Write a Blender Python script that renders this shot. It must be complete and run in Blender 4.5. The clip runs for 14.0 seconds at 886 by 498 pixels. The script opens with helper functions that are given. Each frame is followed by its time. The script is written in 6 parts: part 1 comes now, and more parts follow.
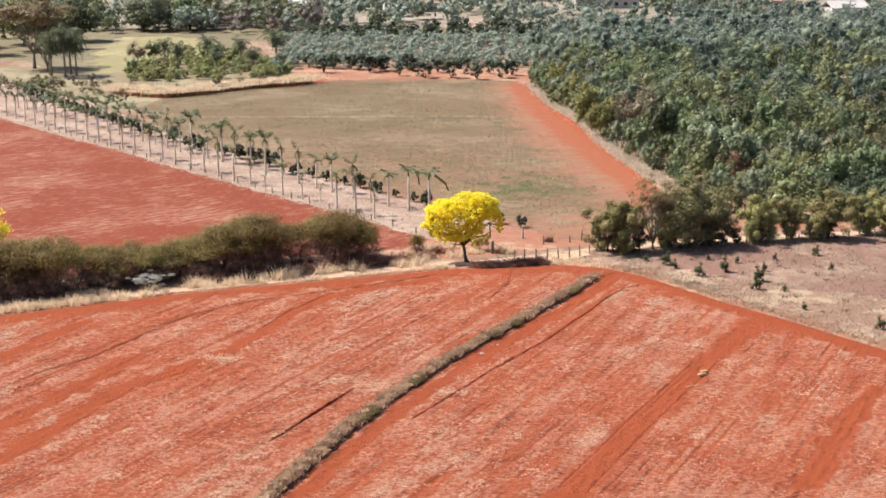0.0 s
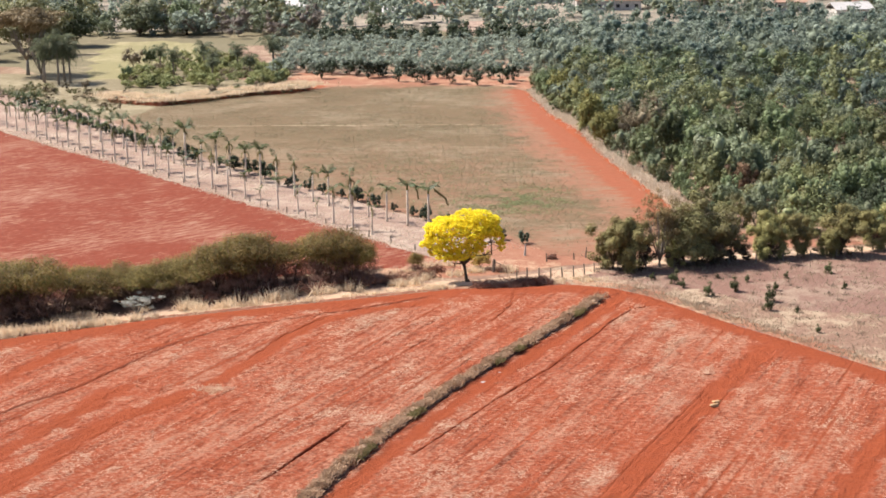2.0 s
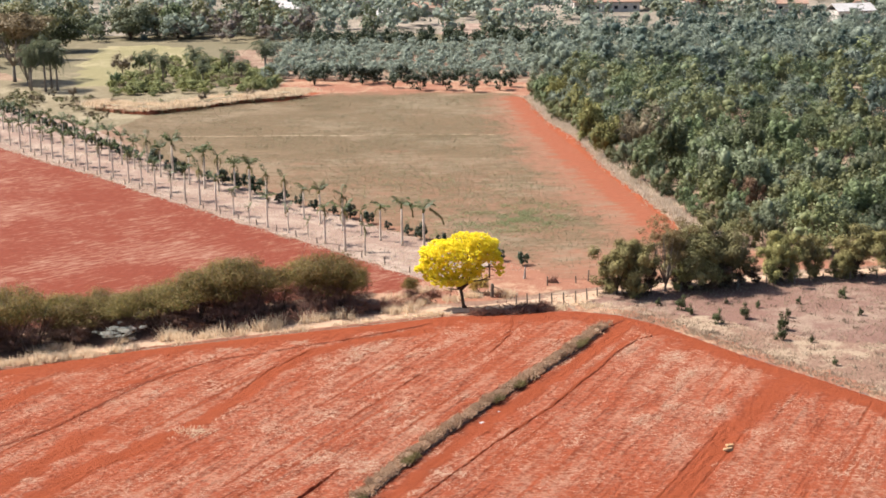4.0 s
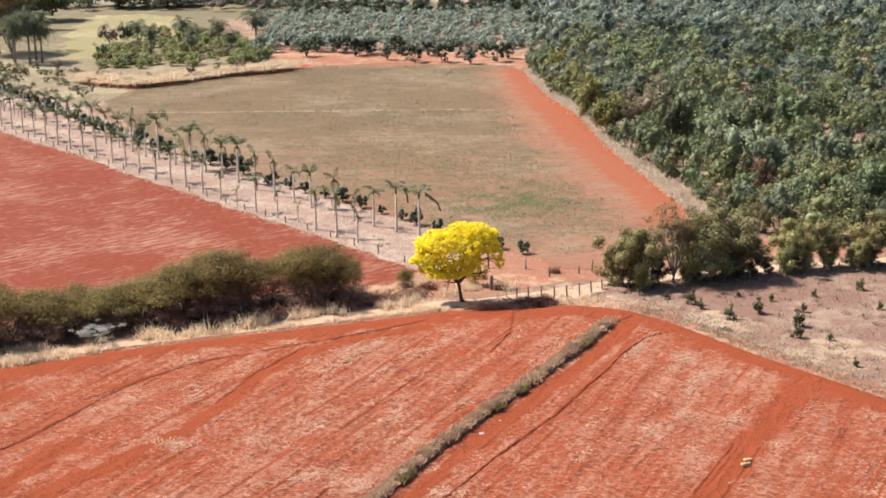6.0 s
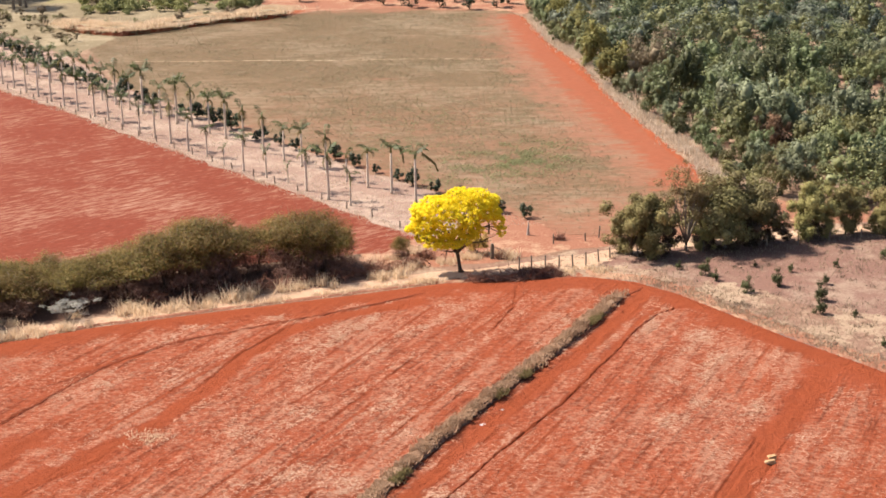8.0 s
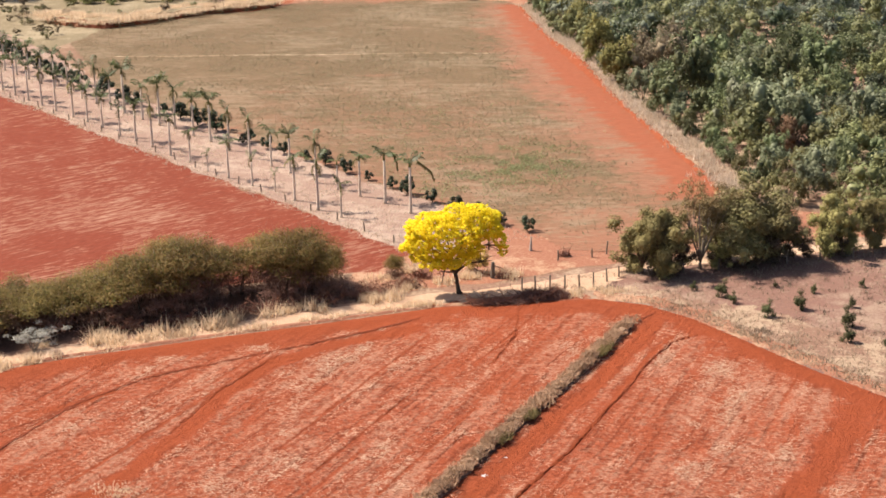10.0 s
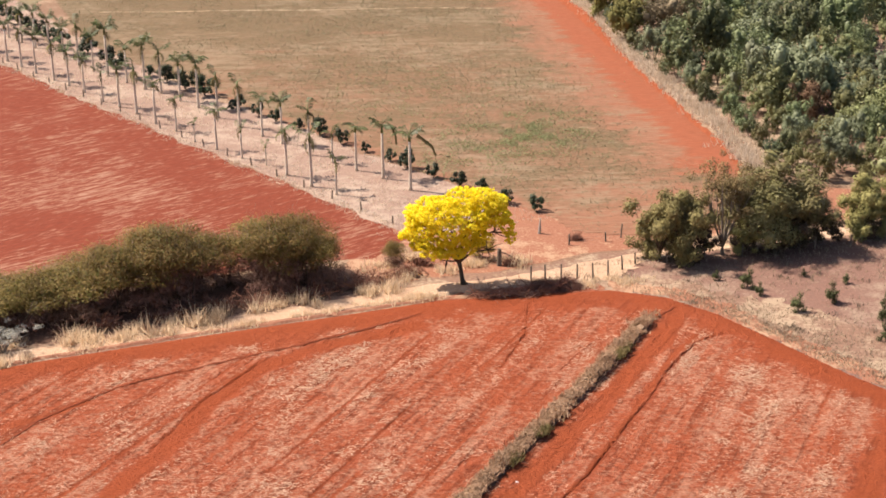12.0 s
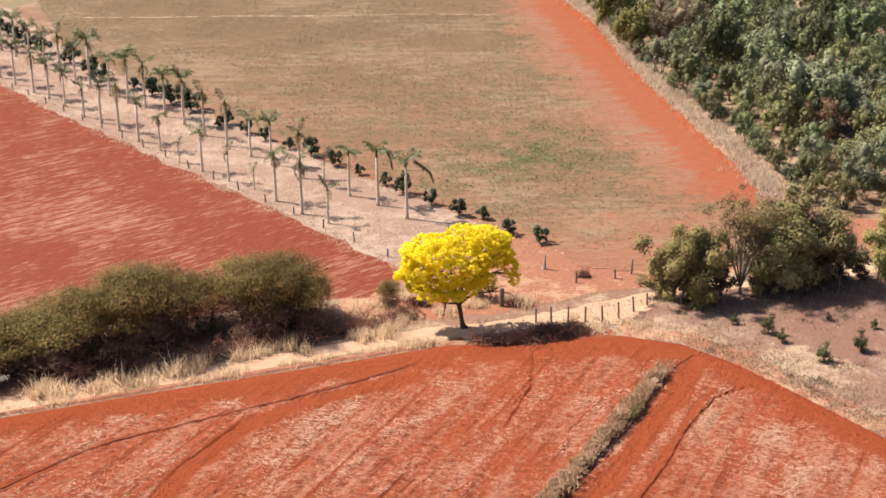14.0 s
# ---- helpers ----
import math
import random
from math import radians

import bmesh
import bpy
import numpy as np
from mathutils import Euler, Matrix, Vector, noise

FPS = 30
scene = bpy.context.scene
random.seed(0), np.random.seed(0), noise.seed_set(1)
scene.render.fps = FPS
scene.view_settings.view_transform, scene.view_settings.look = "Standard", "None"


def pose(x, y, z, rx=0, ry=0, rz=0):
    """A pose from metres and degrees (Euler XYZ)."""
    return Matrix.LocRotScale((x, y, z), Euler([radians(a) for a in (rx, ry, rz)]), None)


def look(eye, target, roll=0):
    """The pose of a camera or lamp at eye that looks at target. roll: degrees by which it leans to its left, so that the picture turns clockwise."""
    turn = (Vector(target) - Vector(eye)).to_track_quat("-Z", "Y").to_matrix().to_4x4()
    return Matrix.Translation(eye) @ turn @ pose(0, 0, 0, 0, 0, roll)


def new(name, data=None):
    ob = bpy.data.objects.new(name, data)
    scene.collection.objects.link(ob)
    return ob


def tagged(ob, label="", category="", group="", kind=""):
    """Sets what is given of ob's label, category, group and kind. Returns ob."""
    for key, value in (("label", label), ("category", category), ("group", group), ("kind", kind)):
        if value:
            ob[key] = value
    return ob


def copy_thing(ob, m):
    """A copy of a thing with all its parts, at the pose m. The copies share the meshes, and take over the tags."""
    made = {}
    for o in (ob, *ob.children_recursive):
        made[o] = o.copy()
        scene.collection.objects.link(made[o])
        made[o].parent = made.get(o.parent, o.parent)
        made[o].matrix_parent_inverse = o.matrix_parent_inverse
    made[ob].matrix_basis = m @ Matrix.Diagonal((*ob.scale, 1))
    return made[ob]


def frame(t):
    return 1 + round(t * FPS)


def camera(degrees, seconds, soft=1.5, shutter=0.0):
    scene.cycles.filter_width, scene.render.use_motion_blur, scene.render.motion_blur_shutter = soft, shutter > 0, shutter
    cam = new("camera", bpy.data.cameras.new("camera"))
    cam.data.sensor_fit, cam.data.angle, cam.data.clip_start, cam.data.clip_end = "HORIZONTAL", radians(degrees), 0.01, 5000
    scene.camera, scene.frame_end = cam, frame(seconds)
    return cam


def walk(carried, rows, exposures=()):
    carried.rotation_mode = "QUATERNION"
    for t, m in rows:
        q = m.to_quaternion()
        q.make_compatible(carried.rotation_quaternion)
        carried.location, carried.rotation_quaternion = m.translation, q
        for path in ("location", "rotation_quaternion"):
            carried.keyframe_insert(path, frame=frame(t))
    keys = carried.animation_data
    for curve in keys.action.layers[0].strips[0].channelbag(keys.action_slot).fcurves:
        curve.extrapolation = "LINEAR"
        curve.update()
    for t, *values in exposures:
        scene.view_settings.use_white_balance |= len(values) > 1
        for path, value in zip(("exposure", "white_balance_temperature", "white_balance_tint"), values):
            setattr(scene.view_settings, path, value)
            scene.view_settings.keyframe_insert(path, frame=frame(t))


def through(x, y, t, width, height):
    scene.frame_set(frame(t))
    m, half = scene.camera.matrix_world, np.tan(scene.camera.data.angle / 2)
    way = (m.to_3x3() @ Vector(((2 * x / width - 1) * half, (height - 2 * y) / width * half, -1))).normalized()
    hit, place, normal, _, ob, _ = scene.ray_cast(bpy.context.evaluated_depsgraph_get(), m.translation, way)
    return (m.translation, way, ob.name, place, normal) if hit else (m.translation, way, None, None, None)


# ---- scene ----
cam = camera(32.0, 14.0, soft=1.7)
PATH = [
    (0, (4.111, -159.836, 37.914), (4.033, -157.887, 37.47), -0.5),
    (0.5, (4.156, -158.616, 38.027), (4.076, -156.668, 37.583), -0.6),
    (1, (4.135, -157.301, 38.27), (4.056, -155.353, 37.826), -0.6),
    (1.5, (4.061, -155.77, 38.518), (3.982, -153.822, 38.074), -0.7),
    (2, (4.005, -154.052, 38.713), (3.926, -152.104, 38.268), -0.7),
    (2.5, (3.99, -152.159, 38.995), (3.911, -150.211, 38.549), -0.8),
    (3, (3.88, -150.314, 39.305), (3.803, -148.367, 38.858), -0.8),
    (3.5, (3.873, -148.276, 39.491), (3.797, -146.328, 39.043), -0.8),
    (5.8, (3.421, -138.961, 40.367), (3.352, -137.018, 39.898), -0.9),
    (6, (3.421, -138.019, 40.369), (3.352, -136.082, 39.875), -0.9),
    (6.5, (3.371, -135.768, 40.393), (3.301, -133.846, 39.843), -0.9),
    (7, (3.302, -133.408, 40.328), (3.234, -131.491, 39.76), -0.9),
    (7.5, (3.215, -131.073, 40.358), (3.148, -129.157, 39.789), -0.9),
    (8, (3.162, -128.68, 40.447), (3.095, -126.764, 39.878), -0.9),
    (8.5, (3.031, -126.379, 40.549), (2.966, -124.465, 39.973), -0.9),
    (9, (2.936, -123.983, 40.616), (2.873, -122.07, 40.036), -0.9),
    (11.5, (2.309, -111.105, 41.309), (2.249, -109.212, 40.666), -1.1),
    (12, (2.164, -108.828, 41.495), (2.104, -106.944, 40.828), -1.1),
    (12.5, (2.111, -106.423, 41.572), (2.051, -104.543, 40.892), -1.0),
    (13, (1.999, -103.945, 41.8), (1.94, -102.065, 41.119), -1.0),
    (13.5, (1.958, -101.753, 42.073), (1.9, -99.874, 41.392), -1.0),
    (14, (1.768, -100.041, 42.229), (1.713, -98.161, 41.549), -0.9),
]
walk(cam, [(t, look(eye, ahead, roll)) for t, eye, ahead, roll in PATH], exposures=((0, 1.1, 6150, 11), (6.0, 1.09, 6200, 12), (8.0, 1.07, 6680, 16), (14, 1.02, 6850, 17)))

# ---- world, sun, exposure ----
SUN_EL, SUN_AZ = radians(51), math.atan2(-1.0, 0.38)
world = bpy.data.worlds.new("sky")
scene.world = world
world.use_nodes = True
_wn = world.node_tree.nodes
_sky = _wn.new("ShaderNodeTexSky")
_sky.sky_type = "NISHITA"
_sky.sun_disc = False
_sky.sun_elevation = SUN_EL
_sky.sun_rotation = SUN_AZ % (2 * math.pi)
_sky.dust_density = 2.0
world.node_tree.links.new(_sky.outputs[0], _wn["Background"].inputs[0])
_wn["Background"].inputs[1].default_value = 0.075
sun_data = bpy.data.lights.new("sun", "SUN")
sun_data.energy, sun_data.angle, sun_data.color = 5.0, radians(0.55), (1.0, 0.93, 0.82)
sun = new("sun", sun_data)
_to = Vector((math.sin(SUN_AZ) * math.cos(SUN_EL), math.cos(SUN_AZ) * math.cos(SUN_EL), math.sin(SUN_EL)))
sun.matrix_world = look(_to * 300, (0, 0, 0))


# ---- mesh helpers ----
def thing(name, label, category, at=(0, 0, 0), group="", turn=0.0):
    """An empty at the base of a thing."""
    ob = new(name)
    ob.matrix_world = pose(*at, 0, 0, turn)
    return tagged(ob, label, category, group)


def from_arrays(name, verts, faces):
    """A mesh from arrays of vertices and of faces with equally many corners."""
    verts, faces = np.asarray(verts, np.float32), np.asarray(faces, np.int32)
    me = bpy.data.meshes.new(name)
    me.vertices.add(len(verts))
    me.vertices.foreach_set("co", verts.ravel())
    me.loops.add(faces.size)
    me.loops.foreach_set("vertex_index", faces.ravel())
    me.polygons.add(len(faces))
    me.polygons.foreach_set("loop_start", np.arange(0, faces.size, faces.shape[1], dtype=np.int32))
    me.update(calc_edges=True)
    return me


def part_me(name, me, material, parent=None, label=""):
    ob = new(name, me)
    if material and not me.materials:
        me.materials.append(material)
    if parent:
        ob.parent = parent
    return tagged(ob, label)


def part(name, bm, material, parent=None, label="", smooth=False):
    me = bpy.data.meshes.new(name)
    bm.to_mesh(me)
    bm.free()
    if smooth:
        me.shade_smooth()
    return part_me(name, me, material, parent, label)


def tube(bm, points, radii, sides=7):
    """A tapered tube along points."""
    rings = []
    for i, p in enumerate(points):
        p = Vector(p)
        a, b = Vector(points[max(i - 1, 0)]), Vector(points[min(i + 1, len(points) - 1)])
        d = (b - a).normalized() if (b - a).length > 1e-6 else Vector((0, 0, 1))
        u = d.cross(Vector((0.31, 0.95, 0.08))).normalized()
        v = d.cross(u)
        rings.append([bm.verts.new(p + radii[i] * (math.cos(k * 2 * math.pi / sides) * u + math.sin(k * 2 * math.pi / sides) * v)) for k in range(sides)])
    for a, b in zip(rings, rings[1:]):
        for k in range(sides):
            bm.faces.new((a[k], a[(k + 1) % sides], b[(k + 1) % sides], b[k]))
    bm.faces.new(rings[0][::-1])
    bm.faces.new(rings[-1])


def box(bm, x0, x1, y0, y1, z0, z1, bevel=0.0):
    made = bmesh.ops.create_cube(bm, size=1, matrix=Matrix.Translation(((x0 + x1) / 2, (y0 + y1) / 2, (z0 + z1) / 2)) @ Matrix.Diagonal((x1 - x0, y1 - y0, z1 - z0, 1)))
    if bevel:
        edges = list({e for v in made["verts"] for e in v.link_edges})
        bmesh.ops.bevel(bm, geom=edges, offset=bevel, segments=2, affect="EDGES")


def unit(a):
    return a / np.maximum(np.linalg.norm(a, axis=-1, keepdims=True), 1e-6)


def leaf_cloud(rng, centres, normals, sizes, slim=0.6, corners=4):
    """Rhombic or pointed, slightly bent leaves: vertices and faces."""
    n = unit(normals)
    t = unit(np.cross(n, rng.normal(size=n.shape)))
    b = np.cross(n, t)
    s = np.asarray(sizes)[:, None] * 0.5
    bend = n * s * rng.uniform(-0.25, 0.25, (len(n), 1))
    if corners == 3:
        v = np.stack([centres - t * s + b * s * slim, centres + t * s + bend, centres - t * s - b * s * slim], 1).reshape(-1, 3)
        return v, np.arange(len(v)).reshape(-1, 3)
    v = np.stack([centres - t * s + bend, centres + b * s * slim, centres + t * s + bend, centres - b * s * slim], 1).reshape(-1, 3)
    return v, np.arange(len(v)).reshape(-1, 4)


def blob_leaves(rng, blobs, count, size, slim=0.6, up=0.35, shell=0.72, corners=4, stray=0.1):
    """Leaves on and in ellipsoids, rows of x, y, z, rx, ry, rz."""
    blobs = np.asarray(blobs, float)
    w = blobs[:, 3] * blobs[:, 4] + blobs[:, 4] * blobs[:, 5]
    k = rng.choice(len(blobs), count, p=w / w.sum())
    d = unit(rng.normal(size=(count, 3)))
    f = np.where(rng.random(count) < shell, rng.uniform(0.82, 1.08, count), rng.uniform(0.3, 0.85, count))
    f = np.where(rng.random(count) < stray, rng.uniform(1.05, 1.5, count), f)
    c = blobs[k, :3] + d * blobs[k, 3:] * f[:, None]
    n = d + rng.normal(size=d.shape) * 0.3 + np.array([0, 0, up])
    return leaf_cloud(rng, c, n, rng.uniform(0.6, 1.3, count) * size, slim, corners)


_ico = None


def cores(rng, blobs, fill=0.62):
    """A faceted solid inside each leaf clump, so that crowns are dense."""
    global _ico
    if _ico is None:
        bm = bmesh.new()
        bmesh.ops.create_icosphere(bm, subdivisions=1, radius=1.0)
        _ico = (np.array([v.co for v in bm.verts]), np.array([[v.index for v in f.verts] for f in bm.faces]))
        bm.free()
    rough = rng.uniform(0.7, 1.35, (len(blobs), len(_ico[0]), 1))
    v = blobs[:, None, :3] + _ico[0][None] * blobs[:, None, 3:] * fill * rough
    f = _ico[1][None] + (np.arange(len(blobs)) * len(_ico[0]))[:, None, None]
    return v.reshape(-1, 3), f.reshape(-1, 3)


def crown_blobs(rng, radius, low, high, count, ragged=0.25, girth=(0.16, 0.34), drape=1.0):
    """Clumps over the outside of a crown between two heights."""
    mid, half = (low + high) / 2, (high - low) / 2
    d = unit(rng.normal(size=(count, 3)) + np.array([0, 0, 0.12]))
    far = rng.uniform(0.5, 0.86, (count, 1)) + rng.normal(size=(count, 1)) * ragged * 0.35
    c = d * far * np.array([radius, radius, half]) + np.array([0, 0, mid])
    r = rng.uniform(*girth, (count, 1)) * np.array([radius, radius, min(half, radius) * drape])
    return np.concatenate([c, r], 1)


def limbs(rng, bm, base, top, radius, spread, count, lean=0.0, apart=None):
    """A trunk that forks into limbs, each in a mesh of its own if a list is given."""
    fork = Vector((lean * 0.4, 0, base))
    tube(bm, [(0, 0, -0.15), (0.04, 0.02, base * 0.3), (lean * 0.2, 0.03, base * 0.7), fork], [radius * 1.35, radius, radius * 0.85, radius * 0.8], 8)
    for i in range(count):
        if apart is not None:
            bm = bmesh.new()
            apart.append(bm)
        a = 2 * math.pi * (i + rng.uniform(-0.3, 0.3)) / count
        end = Vector((math.cos(a) * spread * rng.uniform(0.5, 1), math.sin(a) * spread * rng.uniform(0.5, 1), top * rng.uniform(0.75, 1.0)))
        mid = fork.lerp(end, 0.5) + Vector((math.cos(a), math.sin(a), -0.2)) * spread * 0.12
        tube(bm, [fork, fork.lerp(mid, 0.5) + Vector((0, 0, 0.05)), mid, end], [radius * 0.6, radius * 0.48, radius * 0.33, radius * 0.1], 6)
        for j in range(2):
            side = end + Vector((rng.uniform(-1, 1), rng.uniform(-1, 1), rng.uniform(-0.3, 0.5))) * spread * 0.4
            tube(bm, [mid, mid.lerp(side, 0.5), side], [radius * 0.26, radius * 0.17, radius * 0.06], 5)


# smooth value noise on arrays, for relief and scatter
_tab = np.random.RandomState(7).rand(256, 256)


def vnoise(x, y, size):
    x, y = np.asarray(x) / size, np.asarray(y) / size
    i, j = np.floor(x).astype(int), np.floor(y).astype(int)
    u, v = x - i, y - j
    u, v = u * u * (3 - 2 * u), v * v * (3 - 2 * v)
    g = lambda a, b: _tab[a % 256, b % 256]
    return (g(i, j) * (1 - u) + g(i + 1, j) * u) * (1 - v) + (g(i, j + 1) * (1 - u) + g(i + 1, j + 1) * u) * v


def inside(x, y, poly):
    hit = np.zeros(np.shape(x), bool)
    for (x0, y0), (x1, y1) in zip(poly, poly[1:] + poly[:1]):
        if y0 != y1:
            hit ^= ((y0 > y) != (y1 > y)) & (x < (x1 - x0) * (y - y0) / (y1 - y0) + x0)
    return hit


def line_distance(x, y, line):
    best = np.full(np.shape(x), 1e9)
    for (x0, y0), (x1, y1) in zip(line, line[1:]):
        dx, dy = x1 - x0, y1 - y0
        t = np.clip(((x - x0) * dx + (y - y0) * dy) / (dx * dx + dy * dy), 0, 1)
        best = np.minimum(best, np.hypot(x - x0 - t * dx, y - y0 - t * dy))
    return best


def along(line, step, jitter=0.0, rng=None):
    """Points at even steps on a polyline."""
    out = []
    for (x0, y0), (x1, y1) in zip(line, line[1:]):
        n = max(1, round(math.hypot(x1 - x0, y1 - y0) / step))
        out += [(x0 + (x1 - x0) * i / n, y0 + (y1 - y0) * i / n) for i in range(n)]
    out.append(line[-1])
    if rng is not None:
        out = [(x + rng.normal() * jitter, y + rng.normal() * jitter) for x, y in out]
    return out


def scatter(rng, poly, count, clump=0.0, size=3.0):
    """Random places inside a polygon, thinned by soft noise."""
    xs, ys = [p[0] for p in poly], [p[1] for p in poly]
    got = np.zeros((0, 2))
    while len(got) < count:
        p = rng.uniform((min(xs), min(ys)), (max(xs), max(ys)), (count * 2, 2))
        keep = inside(p[:, 0], p[:, 1], poly) & (vnoise(p[:, 0] + 50, p[:, 1] + 90, size) > clump * rng.random(len(p)))
        got = np.concatenate([got, p[keep]])
    return got[:count]


def blades(rng, places, height, width, lean=0.4, z=0.0, parts_each=1, spread=0.12):
    """Grass blades, one triangle each: vertices and faces."""
    p = np.repeat(np.asarray(places, float)[:, :2], parts_each, 0)
    p = p + rng.normal(size=p.shape) * spread
    h = rng.uniform(0.5, 1.15, len(p)) * (np.repeat(height, parts_each) if np.ndim(height) else height)
    a = rng.uniform(0, 2 * math.pi, len(p))
    d = np.stack([np.cos(a), np.sin(a), np.zeros(len(p))], 1)
    c = np.stack([p[:, 0], p[:, 1], np.full(len(p), z)], 1)
    w = (width * rng.uniform(0.6, 1.4, len(p)))[:, None]
    b = rng.uniform(0, 2 * math.pi, len(p))
    e = np.stack([np.cos(b), np.sin(b), np.zeros(len(p))], 1) * (lean * h * rng.random(len(p)))[:, None]
    tip = c + e + np.stack([np.zeros(len(p)), np.zeros(len(p)), h], 1)
    v = np.stack([c - d * w, c + d * w, tip], 1).reshape(-1, 3)
    return v, np.arange(len(v)).reshape(-1, 3)


def stuff(name, va, material, label, category):
    ob = part_me(name, from_arrays(name, *va), material)
    return tagged(ob, label, category, kind="stuff")


# ---- materials ----
def nodes_of(name, rough=0.9):
    m = bpy.data.materials.new(name)
    m.use_nodes = True
    t = m.node_tree
    p = t.nodes["Principled BSDF"]
    p.inputs["Roughness"].default_value = rough
    p.inputs["Specular IOR Level"].default_value = 0.06
    return m, t, p


def position(t, turn=0.0, scale=(1, 1, 1)):
    g = t.nodes.new("ShaderNodeNewGeometry")
    a = t.nodes.new("ShaderNodeMapping")
    a.inputs["Rotation"].default_value = (0, 0, turn)
    t.links.new(g.outputs["Position"], a.inputs["Vector"])
    b = t.nodes.new("ShaderNodeMapping")
    b.inputs["Scale"].default_value = scale
    t.links.new(a.outputs[0], b.inputs["Vector"])
    return b.outputs[0]


def grain(t, vec, scale, detail=4.0, rough=0.55):
    n = t.nodes.new("ShaderNodeTexNoise")
    n.inputs["Scale"].default_value, n.inputs["Detail"].default_value, n.inputs["Roughness"].default_value = scale, detail, rough
    t.links.new(vec, n.inputs["Vector"])
    return n.outputs["Fac"]


def ramp(t, fac, lo, hi, a=0.0, b=1.0):
    r = t.nodes.new("ShaderNodeMapRange")
    r.interpolation_type = "SMOOTHSTEP"
    for k, v in zip(("From Min", "From Max", "To Min", "To Max"), (lo, hi, a, b)):
        r.inputs[k].default_value = v
    t.links.new(fac, r.inputs["Value"])
    return r.outputs[0]


def blend(t, fac, a, b, kind="MIX"):
    x = t.nodes.new("ShaderNodeMix")
    x.data_type, x.blend_type = "RGBA", kind
    for i, v in ((0, fac), (6, a), (7, b)):
        if isinstance(v, (tuple, float, int)):
            x.inputs[i].default_value = (*v, 1) if isinstance(v, tuple) else v
        else:
            t.links.new(v, x.inputs[i])
    return x.outputs[2]


def maths(t, kind, a, b):
    x = t.nodes.new("ShaderNodeMath")
    x.operation = kind
    for i, v in ((0, a), (1, b)):
        if isinstance(v, (float, int)):
            x.inputs[i].default_value = v
        else:
            t.links.new(v, x.inputs[i])
    return x.outputs[0]


def attribute(t, name):
    a = t.nodes.new("ShaderNodeAttribute")
    a.attribute_name = name
    return a.outputs["Fac"]


def bumped(t, p, height, strength, distance):
    b = t.nodes.new("ShaderNodeBump")
    b.inputs["Strength"].default_value, b.inputs["Distance"].default_value = strength, distance
    t.links.new(height, b.inputs["Height"])
    t.links.new(b.outputs[0], p.inputs["Normal"])


def ground_material(name, soil, dark, straw, cover=(0.5, 0.62), big=0.06, mid=0.9, fine=6.0, turn=0.0, stretch=(1, 1, 1), attr=None, bare=None, patch=0.09, redder=None):
    """Soil with straw or grass in patches; a mesh attribute may lay it bare."""
    m, t, p = nodes_of(name)
    flat, drawn = position(t), position(t, turn, stretch)
    broad, medium, small = grain(t, flat, big, 3), grain(t, drawn, mid, 5, 0.6), grain(t, drawn, fine, 6, 0.65)
    ground = blend(t, ramp(t, small, 0.35, 0.65), dark, soil)
    ground = blend(t, ramp(t, broad, 0.35, 0.65, 0, 0.35), ground, tuple(0.5 * (a + b) for a, b in zip(soil, dark)))
    mix = maths(t, "ADD", maths(t, "MULTIPLY", medium, 0.5), maths(t, "MULTIPLY", small, 0.5))
    mix = maths(t, "ADD", mix, ramp(t, broad, 0.3, 0.7, -patch, patch))
    mask = ramp(t, mix, *cover)
    if attr:
        a = maths(t, "ADD", attribute(t, attr), maths(t, "MULTIPLY", maths(t, "SUBTRACT", mix, 0.5), 1.5))
        a = ramp(t, a, 0.15, 0.85)
        mask = maths(t, "MULTIPLY", mask, maths(t, "SUBTRACT", 1.0, maths(t, "MULTIPLY", a, 0.25)))
        ground = blend(t, a, ground, blend(t, ramp(t, small, 0.3, 0.7), tuple(0.75 * c for c in bare), bare))
    if redder:
        k = maths(t, "ADD", attribute(t, "red"), maths(t, "MULTIPLY", maths(t, "SUBTRACT", grain(t, flat, 0.5, 6, 0.65), 0.5), 1.5))
        k = ramp(t, k, 0.2, 0.9, 0, 0.95)
        mask = maths(t, "MULTIPLY", mask, maths(t, "SUBTRACT", 1.0, k))
        ground = blend(t, k, ground, blend(t, ramp(t, small, 0.3, 0.7), tuple(0.8 * c for c in redder), redder))
    t.links.new(blend(t, mask, ground, straw), p.inputs["Base Color"])
    bumped(t, p, maths(t, "ADD", small, medium), 0.6, 0.09)
    return m


